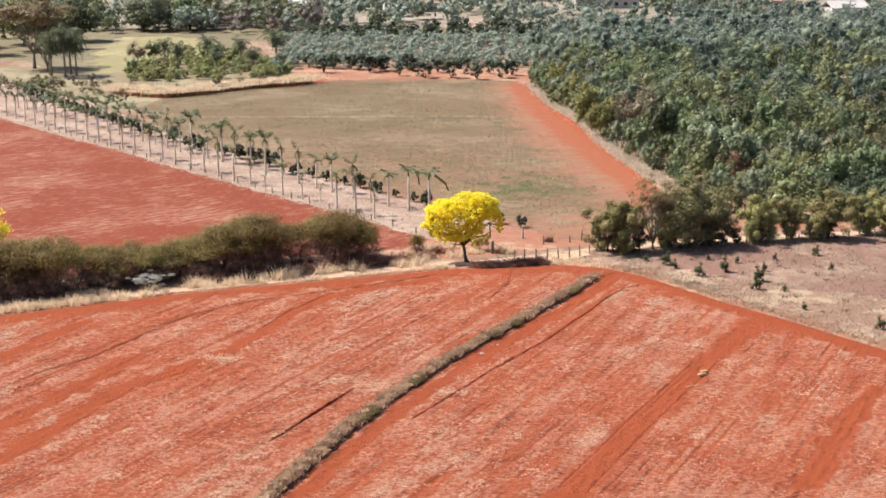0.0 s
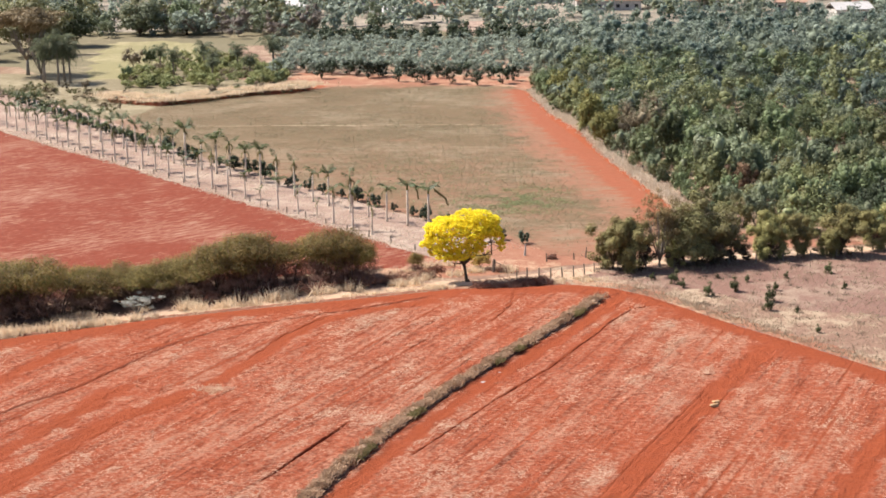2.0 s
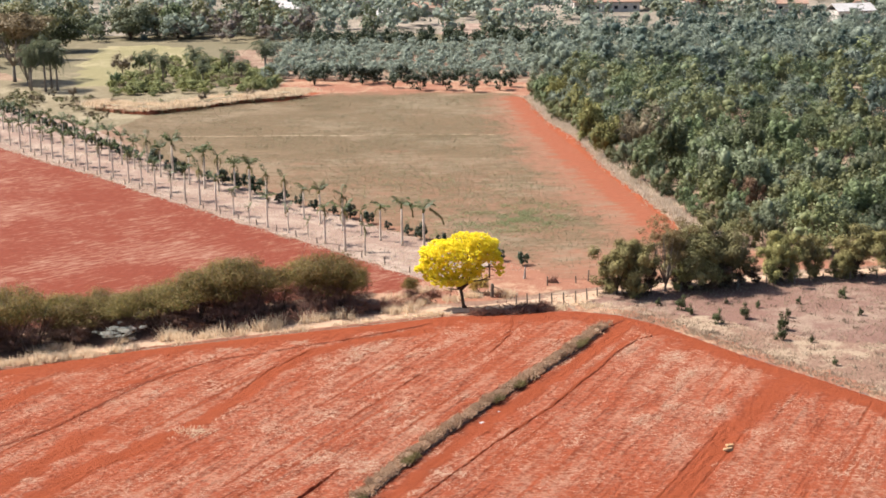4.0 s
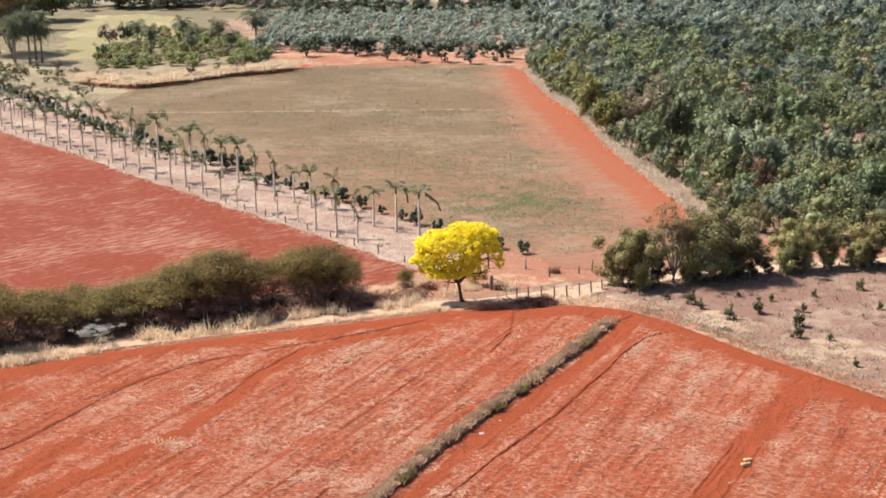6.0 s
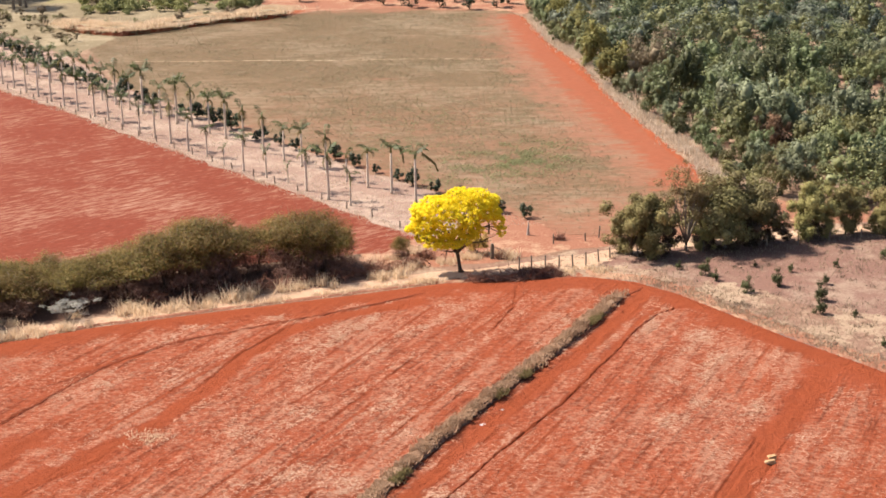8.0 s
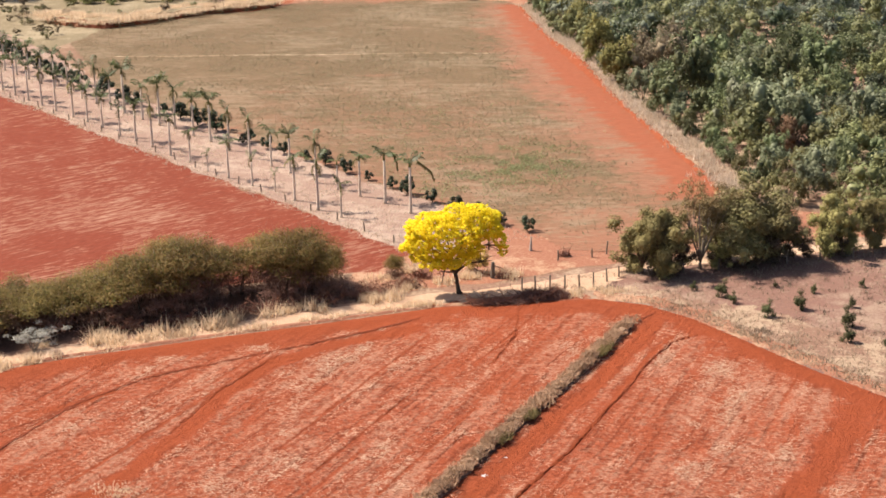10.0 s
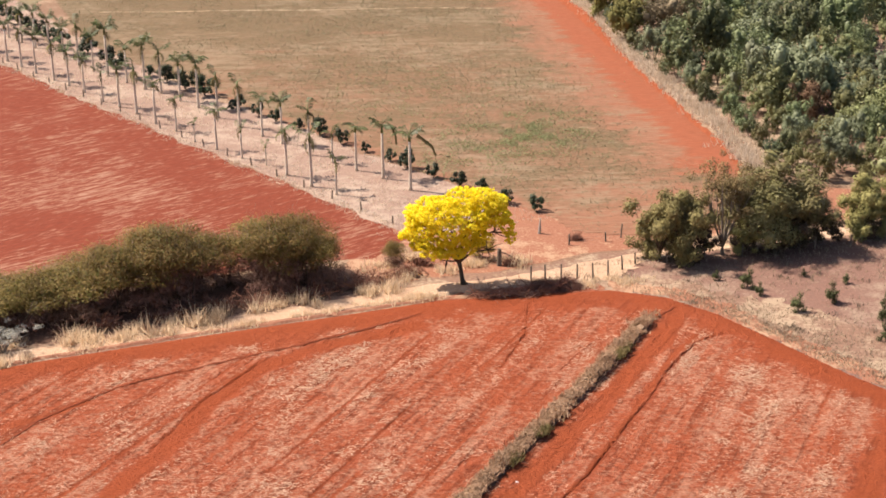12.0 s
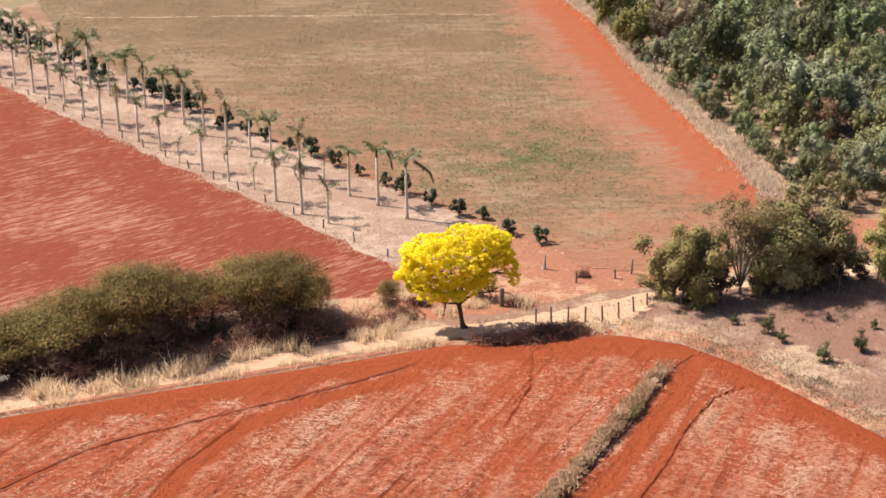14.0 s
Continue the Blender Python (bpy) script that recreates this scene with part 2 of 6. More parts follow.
def tilled_material(name, soil, dark, bare, straw, turn):
    """Tilled soil: straw flecks in long swaths along the furrows, bare where an attribute says."""
    m, t, p = nodes_of(name)
    flat, drawn = position(t), position(t, turn, (1.0, 0.05, 1))
    swath, row, patch = grain(t, drawn, 0.75, 4, 0.6), grain(t, drawn, 3.2, 3, 0.6), grain(t, flat, 0.16, 4, 0.6)
    fleck, crumb, broad = grain(t, position(t, 0.25, (0.78, 1.0, 1)), 3.0, 6, 0.72), grain(t, flat, 7.0, 5, 0.7), grain(t, flat, 0.05, 2)
    ground = blend(t, ramp(t, crumb, 0.36, 0.62), dark, soil)
    # random dark flecks put small clod shadows into the soil colour
    clod = grain(t, position(t, 0.0, (0.7, 1.0, 1)), 2.4, 5, 0.68)
    ground = blend(t, ramp(t, clod, 0.38, 0.5), tuple(0.72 * v for v in dark), ground)
    ground = blend(t, ramp(t, row, 0.32, 0.5), tuple(0.58 * v for v in dark), ground)
    ground = blend(t, ramp(t, broad, 0.35, 0.65, 0, 0.4), ground, bare)
    a = attribute(t, "bare")
    cover = maths(t, "ADD", maths(t, "MULTIPLY", swath, 0.34), maths(t, "MULTIPLY", patch, 0.28))
    cover = maths(t, "ADD", cover, maths(t, "MULTIPLY", fleck, 0.68))
    cover = maths(t, "SUBTRACT", cover, maths(t, "MULTIPLY", a, 0.24))
    mask = ramp(t, cover, 0.60, 0.76, 0, 0.58)
    ground = blend(t, a, ground, blend(t, ramp(t, crumb, 0.3, 0.7), tuple(0.78 * c for c in bare), bare))
    pale = blend(t, ramp(t, crumb, 0.38, 0.6), tuple(0.72 * c for c in straw), tuple(1.12 * c for c in straw))
    t.links.new(blend(t, mask, ground, pale), p.inputs["Base Color"])
    bumped(t, p, maths(t, "ADD", crumb, maths(t, "ADD", fleck, clod)), 1.0, 0.2)
    return m


def leaf_material(name, a, b, through=0.25, vary=0.35, accent=None, share=0.0, dull=0.62, gloss=0.06):
    """Leaf colour that varies leaf by leaf, clump by clump and plant by plant."""
    m, t, p = nodes_of(name, 0.5)
    p.inputs["Specular IOR Level"].default_value = gloss
    g = t.nodes.new("ShaderNodeNewGeometry")
    o = t.nodes.new("ShaderNodeObjectInfo")
    col = blend(t, g.outputs["Random Per Island"], a, b)
    if accent:
        col = blend(t, ramp(t, g.outputs["Random Per Island"], 1 - share - 0.01, 1 - share), col, accent)
    col = blend(t, ramp(t, grain(t, position(t), 0.5, 3), 0.3, 0.7, 0, 0.5), col, tuple(dull * v for v in a))
    hsv = t.nodes.new("ShaderNodeHueSaturation")
    t.links.new(col, hsv.inputs["Color"])
    t.links.new(ramp(t, o.outputs["Random"], 0, 1, 1 - vary, 1 + vary), hsv.inputs["Value"])
    t.links.new(ramp(t, o.outputs["Random"], 0, 1, 0.5 - 0.05 * vary, 0.5 + 0.05 * vary), hsv.inputs["Hue"])
    t.links.new(hsv.outputs[0], p.inputs["Base Color"])
    tr = t.nodes.new("ShaderNodeBsdfTranslucent")
    t.links.new(hsv.outputs[0], tr.inputs["Color"])
    mix = t.nodes.new("ShaderNodeMixShader")
    mix.inputs[0].default_value = through
    t.links.new(p.outputs[0], mix.inputs[1])
    t.links.new(tr.outputs[0], mix.inputs[2])
    t.links.new(mix.outputs[0], t.nodes["Material Output"].inputs["Surface"])
    return m


def plain_material(name, a, b, scale=8.0, rough=0.85, stretch=(1, 1, 1), bump=0.4):
    m, t, p = nodes_of(name, rough)
    v = position(t, 0, stretch)
    f = maths(t, "ADD", maths(t, "MULTIPLY", grain(t, v, scale, 5), 0.6), maths(t, "MULTIPLY", grain(t, v, scale * 0.13, 3), 0.4))
    t.links.new(blend(t, ramp(t, f, 0.35, 0.65), a, b), p.inputs["Base Color"])
    bumped(t, p, f, bump, 0.03)
    return m


RED, RED_DARK = (0.335, 0.09, 0.043), (0.245, 0.059, 0.027)
FURROW = math.atan(0.43)
M_NEAR = tilled_material("tilled_red_soil", RED, RED_DARK, (0.30, 0.07, 0.0275), (0.455, 0.243, 0.16), FURROW)
M_LEFT = ground_material("left_red_soil", (0.18, 0.0445, 0.0245), (0.126, 0.031, 0.0175), (0.275, 0.148, 0.1), (0.5, 0.62), 0.07, 2.2, 8.0, radians(48), (1.0, 0.12, 1), patch=0.05)
M_MID = ground_material("stubble_field_soil", (0.152, 0.098, 0.058), (0.108, 0.082, 0.046), (0.2, 0.148, 0.096), (0.48, 0.62), 0.045, 0.7, 3.0, 0, (0.3, 1.0, 1), "bare", (0.243, 0.118, 0.073), redder=(0.25, 0.08, 0.042))
M_ORANGE = ground_material("orange_dirt", (0.268, 0.078, 0.036), (0.21, 0.057, 0.025), (0.29, 0.115, 0.065), (0.58, 0.75), 0.12, 0.6, 3.0, 0.17, (1.0, 0.12, 1))
M_TRACK = ground_material("pale_dirt", (0.42, 0.29, 0.195), (0.35, 0.225, 0.145), (0.46, 0.345, 0.25), (0.5, 0.65), 0.2, 1.2, 6.0)
M_AVENUE = ground_material("avenue_soil", (0.262, 0.178, 0.138), (0.205, 0.136, 0.104), (0.315, 0.238, 0.185), (0.46, 0.6), 0.15, 0.9, 5.0)
M_SCRUB = ground_material("dry_scrub_soil", (0.2, 0.11, 0.082), (0.145, 0.086, 0.068), (0.25, 0.178, 0.13), (0.47, 0.66), 0.09, 0.7, 4.0)
M_GROUND = ground_material("wild_ground", (0.21, 0.125, 0.083), (0.15, 0.092, 0.06), (0.27, 0.19, 0.128), (0.46, 0.6), 0.05, 0.5, 3.0)
M_COMMON = ground_material("village_ground", (0.2, 0.165, 0.125), (0.14, 0.12, 0.09), (0.28, 0.23, 0.18), (0.46, 0.62), 0.02, 0.12, 1.0)
M_MEADOW = ground_material("meadow", (0.225, 0.192, 0.1), (0.18, 0.158, 0.08), (0.28, 0.235, 0.135), (0.46, 0.6), 0.05, 0.3, 2.0)
M_PINK = ground_material("pink_soil", (0.262, 0.125, 0.08), (0.215, 0.092, 0.056), (0.33, 0.2088, 0.1334), (0.48, 0.62), 0.12, 0.8, 4.0)
M_CLAY = ground_material("red_clay", (0.225, 0.075, 0.042), (0.165, 0.055, 0.032), (0.26, 0.14, 0.085), (0.52, 0.66), 0.12, 0.8, 4.0)
M_PASTURE = ground_material("far_pasture", (0.165, 0.135, 0.083), (0.115, 0.1, 0.06), (0.23, 0.185, 0.118), (0.5, 0.65), 0.03, 0.3, 2.0)
M_DRYGRASS = ground_material("dry_grass_ground", (0.348, 0.2494, 0.1566), (0.29, 0.1972, 0.116), (0.4176, 0.3248, 0.2204), (0.45, 0.6), 0.1, 0.7, 3.0)
# soil colour with shade in it, for the ridge's far slope and the hedge floor
M_SHADED_SOIL = ground_material("shaded_soil", (0.13, 0.075, 0.053), (0.085, 0.05, 0.037), (0.2, 0.13, 0.09), (0.5, 0.65), 0.3, 1.0, 5.0)
M_MARGIN = ground_material("withered_margin", (0.218, 0.128, 0.09), (0.16, 0.098, 0.07), (0.30, 0.222, 0.152), (0.45, 0.61), 0.12, 0.7, 3.5)
M_RIDGE = ground_material("ridge_turf", (0.215, 0.128, 0.08), (0.11, 0.064, 0.04), (0.3, 0.2, 0.13), (0.46, 0.6), 0.2, 1.4, 6.0)
# dark colour stands in for groove shade that the coarse mesh loses
M_RUT = ground_material("shaded_rut_soil", (0.2, 0.05, 0.024), (0.145, 0.036, 0.017), (0.27, 0.078, 0.038), (0.56, 0.7), 0.3, 1.5, 6.0)
M_BARK = plain_material("bark", (0.058, 0.0406, 0.029), (0.116, 0.087, 0.0638), 10, 0.9, (1, 1, 0.25))
M_PALE_BARK = plain_material("pale_bark", (0.174, 0.1392, 0.1102), (0.2436, 0.2088, 0.174), 10, 0.9, (1, 1, 0.25))
M_PALM_BARK = plain_material("palm_bark", (0.48, 0.39, 0.3), (0.66, 0.56, 0.455), 5, 0.85, (1, 1, 3))
M_PALM_SHAFT = plain_material("palm_crownshaft", (0.116, 0.1392, 0.0464), (0.1856, 0.1972, 0.0812), 6, 0.5)
M_WOOD = plain_material("weathered_wood", (0.1276, 0.0986, 0.0754), (0.2088, 0.174, 0.1392), 12, 0.9, (1, 1, 0.2))
M_STAKE = plain_material("bleached_wood", (0.319, 0.2784, 0.2436), (0.406, 0.3712, 0.3306), 12, 0.9, (1, 1, 0.2))
M_WIRE = plain_material("wire", (0.145, 0.1392, 0.1276), (0.1914, 0.1798, 0.1682), 20, 0.5)
M_SACK = plain_material("tan_sack", (0.36, 0.22, 0.11), (0.43, 0.29, 0.165), 5, 0.8)
M_PAPER = plain_material("white_scrap", (0.435, 0.4292, 0.4176), (0.4756, 0.4698, 0.464), 5, 0.7)
L_YELLOW = leaf_material("yellow_blossom", (0.88, 0.76, 0.03), (0.95, 0.87, 0.11), 0.55, 0.0, dull=0.95)
L_CANOPY = leaf_material("brownish_canopy_leaves", (0.175, 0.128, 0.072), (0.27, 0.2, 0.118), 0.2, 0.1)
L_UMBER = leaf_material("brownish_leaves", (0.115, 0.092, 0.052), (0.205, 0.162, 0.095), 0.2, 0.15)
L_TRACKSIDE = leaf_material("bleached_grass", (0.50, 0.40, 0.30), (0.70, 0.59, 0.47), 0.5, 0.0, dull=0.85)
L_THICKET = leaf_material("thicket_leaves", (0.2, 0.215, 0.088), (0.33, 0.335, 0.15), 0.3, 0.2)
L_DROOP = leaf_material("wild_palm_leaves", (0.1, 0.112, 0.062), (0.19, 0.2, 0.118), 0.25, 0.2)
L_MANGO = leaf_material("deep_green_leaves", (0.03, 0.043, 0.022), (0.066, 0.082, 0.041), 0.2, 0.3, gloss=0.2)
L_DEEP = leaf_material("shadowy_green_leaves", (0.05, 0.068, 0.036), (0.11, 0.13, 0.068), 0.2, 0.25, gloss=0.18)
L_DARK = leaf_material("dark_leaves", (0.108, 0.128, 0.058), (0.175, 0.198, 0.092), 0.2, 0.35, gloss=0.18)
L_GREEN = leaf_material("green_leaves", (0.165, 0.174, 0.074), (0.25, 0.258, 0.114), 0.2, 0.3, gloss=0.18)
L_OLIVE = leaf_material("olive_leaves", (0.16, 0.15, 0.06), (0.23, 0.212, 0.095), 0.25, 0.2, gloss=0.2)
L_GREY = leaf_material("grey_green_leaves", (0.16, 0.182, 0.102), (0.235, 0.255, 0.155), 0.25, 0.2, gloss=0.15)
L_LIME = leaf_material("yellowish_leaves", (0.17, 0.155, 0.055), (0.27, 0.245, 0.095), 0.25, 0.2)
L_RUST = leaf_material("rusty_brown_leaves", (0.17, 0.1, 0.06), (0.26, 0.165, 0.105), 0.2, 0.1)
L_BROWN = leaf_material("dry_brown_leaves", (0.195, 0.15, 0.098), (0.285, 0.23, 0.152), 0.25, 0.2)
L_HEDGE = leaf_material("hedge_leaves", (0.2, 0.14, 0.05), (0.38, 0.275, 0.105), 0.45, 0.15, (0.13, 0.14, 0.042), 0.25)
L_PALM = leaf_material("palm_leaves", (0.075, 0.1, 0.038), (0.175, 0.2, 0.082), 0.3, 0.25, gloss=0.25)
L_PALM_DRY = leaf_material("dry_palm_leaves", (0.1392, 0.116, 0.0464), (0.2204, 0.1856, 0.087), 0.25, 0.25)
L_STRAW = leaf_material("straw_blades", (0.6, 0.45, 0.3), (0.82, 0.68, 0.49), 0.55, 0.0, dull=0.85)
L_STRIP = leaf_material("strip_blades", (0.42, 0.27, 0.17), (0.64, 0.44, 0.29), 0.3, 0.0, (0.22, 0.14, 0.07), 0.12, 0.6)
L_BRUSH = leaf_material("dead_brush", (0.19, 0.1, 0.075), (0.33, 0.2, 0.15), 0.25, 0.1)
# distant haze is put into this leaf colour: paler and greyer
L_FAR_HAZE = leaf_material("hazed_far_leaves", (0.2, 0.226, 0.172), (0.3, 0.328, 0.258), 0.3, 0.15)
L_STUBBLE = leaf_material("stubble_blades", (0.19, 0.15, 0.095), (0.255, 0.205, 0.135), 0.3, 0.0, (0.175, 0.175, 0.098), 0.5, 0.95)
L_WEED = leaf_material("dry_weed", (0.2088, 0.1508, 0.1102), (0.3364, 0.2668, 0.1972), 0.5, 0.0)
L_RESIDUE = leaf_material("straw_residue", (0.46, 0.245, 0.16), (0.6, 0.37, 0.255), 0.1, 0.0, dull=0.9)
L_MAT = leaf_material("straw_mat", (0.45, 0.265, 0.175), (0.59, 0.4, 0.275), 0.1, 0.0, dull=0.85)
L_WITHERED = leaf_material("withered_scrub_grass", (0.30, 0.225, 0.15), (0.44, 0.35, 0.245), 0.3, 0.0, dull=0.75)
L_REGROWTH = leaf_material("green_regrowth", (0.2, 0.215, 0.1), (0.29, 0.3, 0.155), 0.45, 0.0, dull=0.85)
L_TURF = leaf_material("ridge_straw", (0.3, 0.19, 0.118), (0.46, 0.315, 0.205), 0.2, 0.0, dull=0.6)
L_RIDGEWEED = leaf_material("ridge_weed", (0.2, 0.165, 0.068), (0.3, 0.245, 0.115), 0.3, 0.0)
L_PALE = leaf_material("pale_leaves", (0.36, 0.36, 0.31), (0.50, 0.49, 0.43), 0.3, 0.0)

# ---- ground and fields ----
def sheet(name, outline, z, material, label, category, step=1.2, wobble=0.25, seed=1):
    """A ground sheet with an uneven edge."""
    rng = np.random.default_rng(seed)
    pts = along(outline + outline[:1], step)[:-1]
    bm = bmesh.new()
    vs = [bm.verts.new((x + rng.normal() * wobble, y + rng.normal() * wobble, z)) for x, y in pts]
    face = bm.faces.new(vs)
    if face.normal.z == 0:
        face.normal_update()
    if face.normal.z < 0:
        face.normal_flip()
    bmesh.ops.triangulate(bm, faces=[face])
    return tagged(part(name, bm, material), label, category, kind="structure")


def ribbon(line, half):
    a, b = [], []
    for i, (x, y) in enumerate(line):
        (x0, y0), (x1, y1) = line[max(i - 1, 0)], line[min(i + 1, len(line) - 1)]
        n = math.hypot(x1 - x0, y1 - y0)
        a.append((x - (y1 - y0) / n * half, y + (x1 - x0) / n * half))
        b.append((x + (y1 - y0) / n * half, y - (x1 - x0) / n * half))
    return b + a[::-1]


def grid_field(name, poly, x0, x1, y0, y1, step, height, bare, material, label, category, turn=0.0, red=None):
    """A ground mesh with relief inside an outline, and how bare it lies."""
    across, lengthwise = step if isinstance(step, tuple) else (step, step)
    xs, ys = np.arange(x0, x1 + across / 2, across), np.arange(y0, y1 + lengthwise / 2, lengthwise)
    X, Y = np.meshgrid(xs, ys)
    X, Y = X * math.cos(turn) + Y * math.sin(turn), Y * math.cos(turn) - X * math.sin(turn)
    nx, ny = len(xs), len(ys)
    idx = np.arange(nx * ny).reshape(ny, nx)
    f = np.stack([idx[:-1, :-1], idx[:-1, 1:], idx[1:, 1:], idx[1:, :-1]], -1).reshape(-1, 4)
    x, y = X.ravel(), Y.ravel()
    keep = inside(x + 0.6 * (vnoise(x, y, 1.7) - 0.5), y + 0.6 * (vnoise(x + 31, y, 1.7) - 0.5), poly)
    f = f[keep[f].all(1)]
    used = np.unique(f)
    back = np.full(nx * ny, -1)
    back[used] = np.arange(len(used))
    x, y = x[used], y[used]
    me = from_arrays(name, np.stack([x, y, height(x, y)], 1), back[f])
    a = me.attributes.new("bare", "FLOAT", "POINT")
    a.data.foreach_set("value", np.clip(bare(x, y), 0, 1).astype(np.float32))
    if red:
        a = me.attributes.new("red", "FLOAT", "POINT")
        a.data.foreach_set("value", np.clip(red(x, y), 0, 1).astype(np.float32))
    me.shade_smooth()
    return tagged(part_me(name, me, material), label, category, kind="structure")


bm = bmesh.new()
bmesh.ops.create_grid(bm, x_segments=40, y_segments=40, size=2400)
tagged(part("ground", bm, M_GROUND), "dry mixed grass and earth reaching the horizon", "ground", kind="structure")

EDGE = [(-80, -40), (-42.7, -21.6), (-28.6, -14.0), (-18.7, -9.9), (-9.5, -6.4), (-1.4, -3.1), (7.1, -1.9), (11.0, -1.3), (15.0, -2.8),
        (18.3, -6.2), (21.2, -10.5), (25.3, -16.8), (30.2, -23.2), (36.6, -32.4), (62, -68)]
TERRACE = [(13.9, -7.2), (11.6, -12.0), (8.2, -19.3), (3.6, -28.5), (-0.4, -36.8), (-3.2, -43.3), (-6.7, -52.7), (-10.6, -66.0), (-12.4, -74.0)]
TRACK_CURVE = [(-38, -50), (-34.1, -40.4), (-30.5, -35.2), (-28.0, -29.0), (-25.8, -23.4), (-22.4, -19.0), (-20.2, -17.2), (-14.1, -13.6), (-8.0, -10.0), (-2.8, -6.2)]
BARE_LINES = [
    ([(-35, -72), (-30.0, -57.6), (-25.9, -43.6), (-22.0, -38.4), (-20.2, -35.4)], 0.7),
    ([(-20.2, -35.4), (-19.0, -32.5), (-17.4, -27.7), (-15.3, -20.4), (-12.8, -15.3), (-9.5, -12.3), (-3, -8.2)], 0.6),
    ([(16.5, -4.4), (19.2, -8.9), (22.4, -14.0), (25.6, -19.0), (31, -27), (37, -36)], 0.9),
    ([(-38.4, -36.0), (-34.2, -24.5)], 0.6),
    ([(3.5, -38.3), (7.6, -30.7), (11.2, -21.8), (14.4, -13.8), (16.3, -10.5)], 0.15),
    ([(6.5, -70), (8.7, -64.9), (14.6, -50.7), (20.8, -36.8), (26.9, -24.5)], 0.8),
    ([(15.6, -6.5), (13.2, -12.5), (9.8, -20.0), (5.2, -29.2), (1.2, -37.5), (-1.6, -44), (-5.1, -53.3), (-9, -66)], 0.55),
    ([(-28, -24.5), (-24.8, -22.2), (-23.6, -20.8)], 0.3),
    ([(-36, -62), (-31, -48), (-27, -36)], 0.8),
    ([(24, -64), (29, -52), (33, -44)], 0.7),
]
GROOVES = [([(-12.4, -55.9), (-7.8, -44.3)], 0.3), ([(5.0, -4.4), (4.6, -10.0), (2.9, -15.6)], 0.1), ([(-18.0, -27.7), (-15.9, -20.4), (-13.4, -15.3)], 0.14),
           ([(-2.6, -51.0), (3.5, -38.3), (7.6, -30.7), (10.7, -23.6), (12.2, -20.4), (13.6, -16.6), (15.0, -13.7), (16.3, -11.5), (17.3, -10.6), (18.7, -9.8)], 0.12), ([(-29.0, -57.6), (-25.0, -43.6), (-20.0, -37.1)], 0.1), ([(9.6, -65.2), (15.5, -51), (21.6, -37.2)], 0.08), ([(7.8, -64.6), (13.7, -50.4), (19.9, -36.5)], 0.09)]
_rg = np.random.default_rng(3)
for _ in range(40):
    gx, gy, gl = _rg.uniform(-45, 40), _rg.uniform(-66, -12), _rg.uniform(4, 18)
    GROOVES.append(([(gx, gy), (gx + gl * 0.40, gy + gl * 0.92)], _rg.uniform(0.02, 0.07)))


near_poly = EDGE + [(62, -150), (-80, -150)]


def near_height(x, y):
    c = x * math.cos(FURROW) - y * math.sin(FURROW) + 0.8 * (vnoise(x, y, 14) - 0.5)
    w = vnoise(x, y, 5)
    h = 0.10 + 0.018 * np.sin(c * 2 * math.pi / 0.85) * w + 0.025 * np.sin(c * 2 * math.pi / 4.3) * vnoise(x + 9, y, 9)
    h = h + 0.11 * (vnoise(x, y, 0.7) - 0.5) * (0.4 + w) + 0.07 * (vnoise(x + 5, y, 0.3) - 0.5)
    head = np.clip(1.3 - line_distance(x, y, EDGE) / 4.0, 0, 1)
    h = h * (1 - 0.85 * head) + 0.085 * head
    for line, depth in GROOVES:
        d = line_distance(x, y, line)
        w = 0.065
        h = h - depth * (0.6 + 0.8 * vnoise(x, y, 2.5)) * np.exp(-((d / w) ** 2)) + 0.12 * depth * np.exp(-(((d - 0.22) / 0.12) ** 2))
    h = np.maximum(h, -0.12) + 0.13
    rim = line_distance(x, y, EDGE)
    within = inside(x, y, near_poly)
    return np.where(within, h * np.clip(0.3 + rim / 1.5, 0, 1), 0.04 - 0.25 * rim)


def near_bare(x, y):
    n = vnoise(x, y, 1.1)
    right = np.where(x > 14, 1.0, 0.0)
    b = np.clip(1.5 - line_distance(x, y, EDGE) / (2.0 - 0.9 * right + 1.8 * n), 0, 1) * (0.75 + 0.25 * n)
    for line, half in BARE_LINES:
        b = np.maximum(b, np.clip(1.6 - line_distance(x, y, line) / (half * (0.5 + 1.0 * n)), 0, 1) * (0.7 + 0.3 * n))
    for line, depth in GROOVES:
        b = np.maximum(b, 0.5 * np.exp(-((line_distance(x, y, line) / 0.11) ** 2)))
    return b


front_poly = [(x + (0.9 if x > 14 else 0.2), y + 0.9) for x, y in EDGE if -50 < x < 48]
front_poly = [(-50, -24.3)] + front_poly + [(48, -48.5), (48, -74), (-50, -74)]
grid_field("near_field", front_poly, -42, 74, -88, 8, (0.09, 0.58), near_height, near_bare, M_NEAR, "tilled red soil with pale straw residue and furrows", "field", FURROW)
sheet("near_field_back", [(-80, -40), (-50, -25.2), (-50, -74), (48, -74), (48, -48.5), (62, -68), (110, -140), (110, -260), (-110, -260), (-110, -55)], 0.05, M_NEAR, "tilled red soil field continuing behind", "field", 4, 0.2)



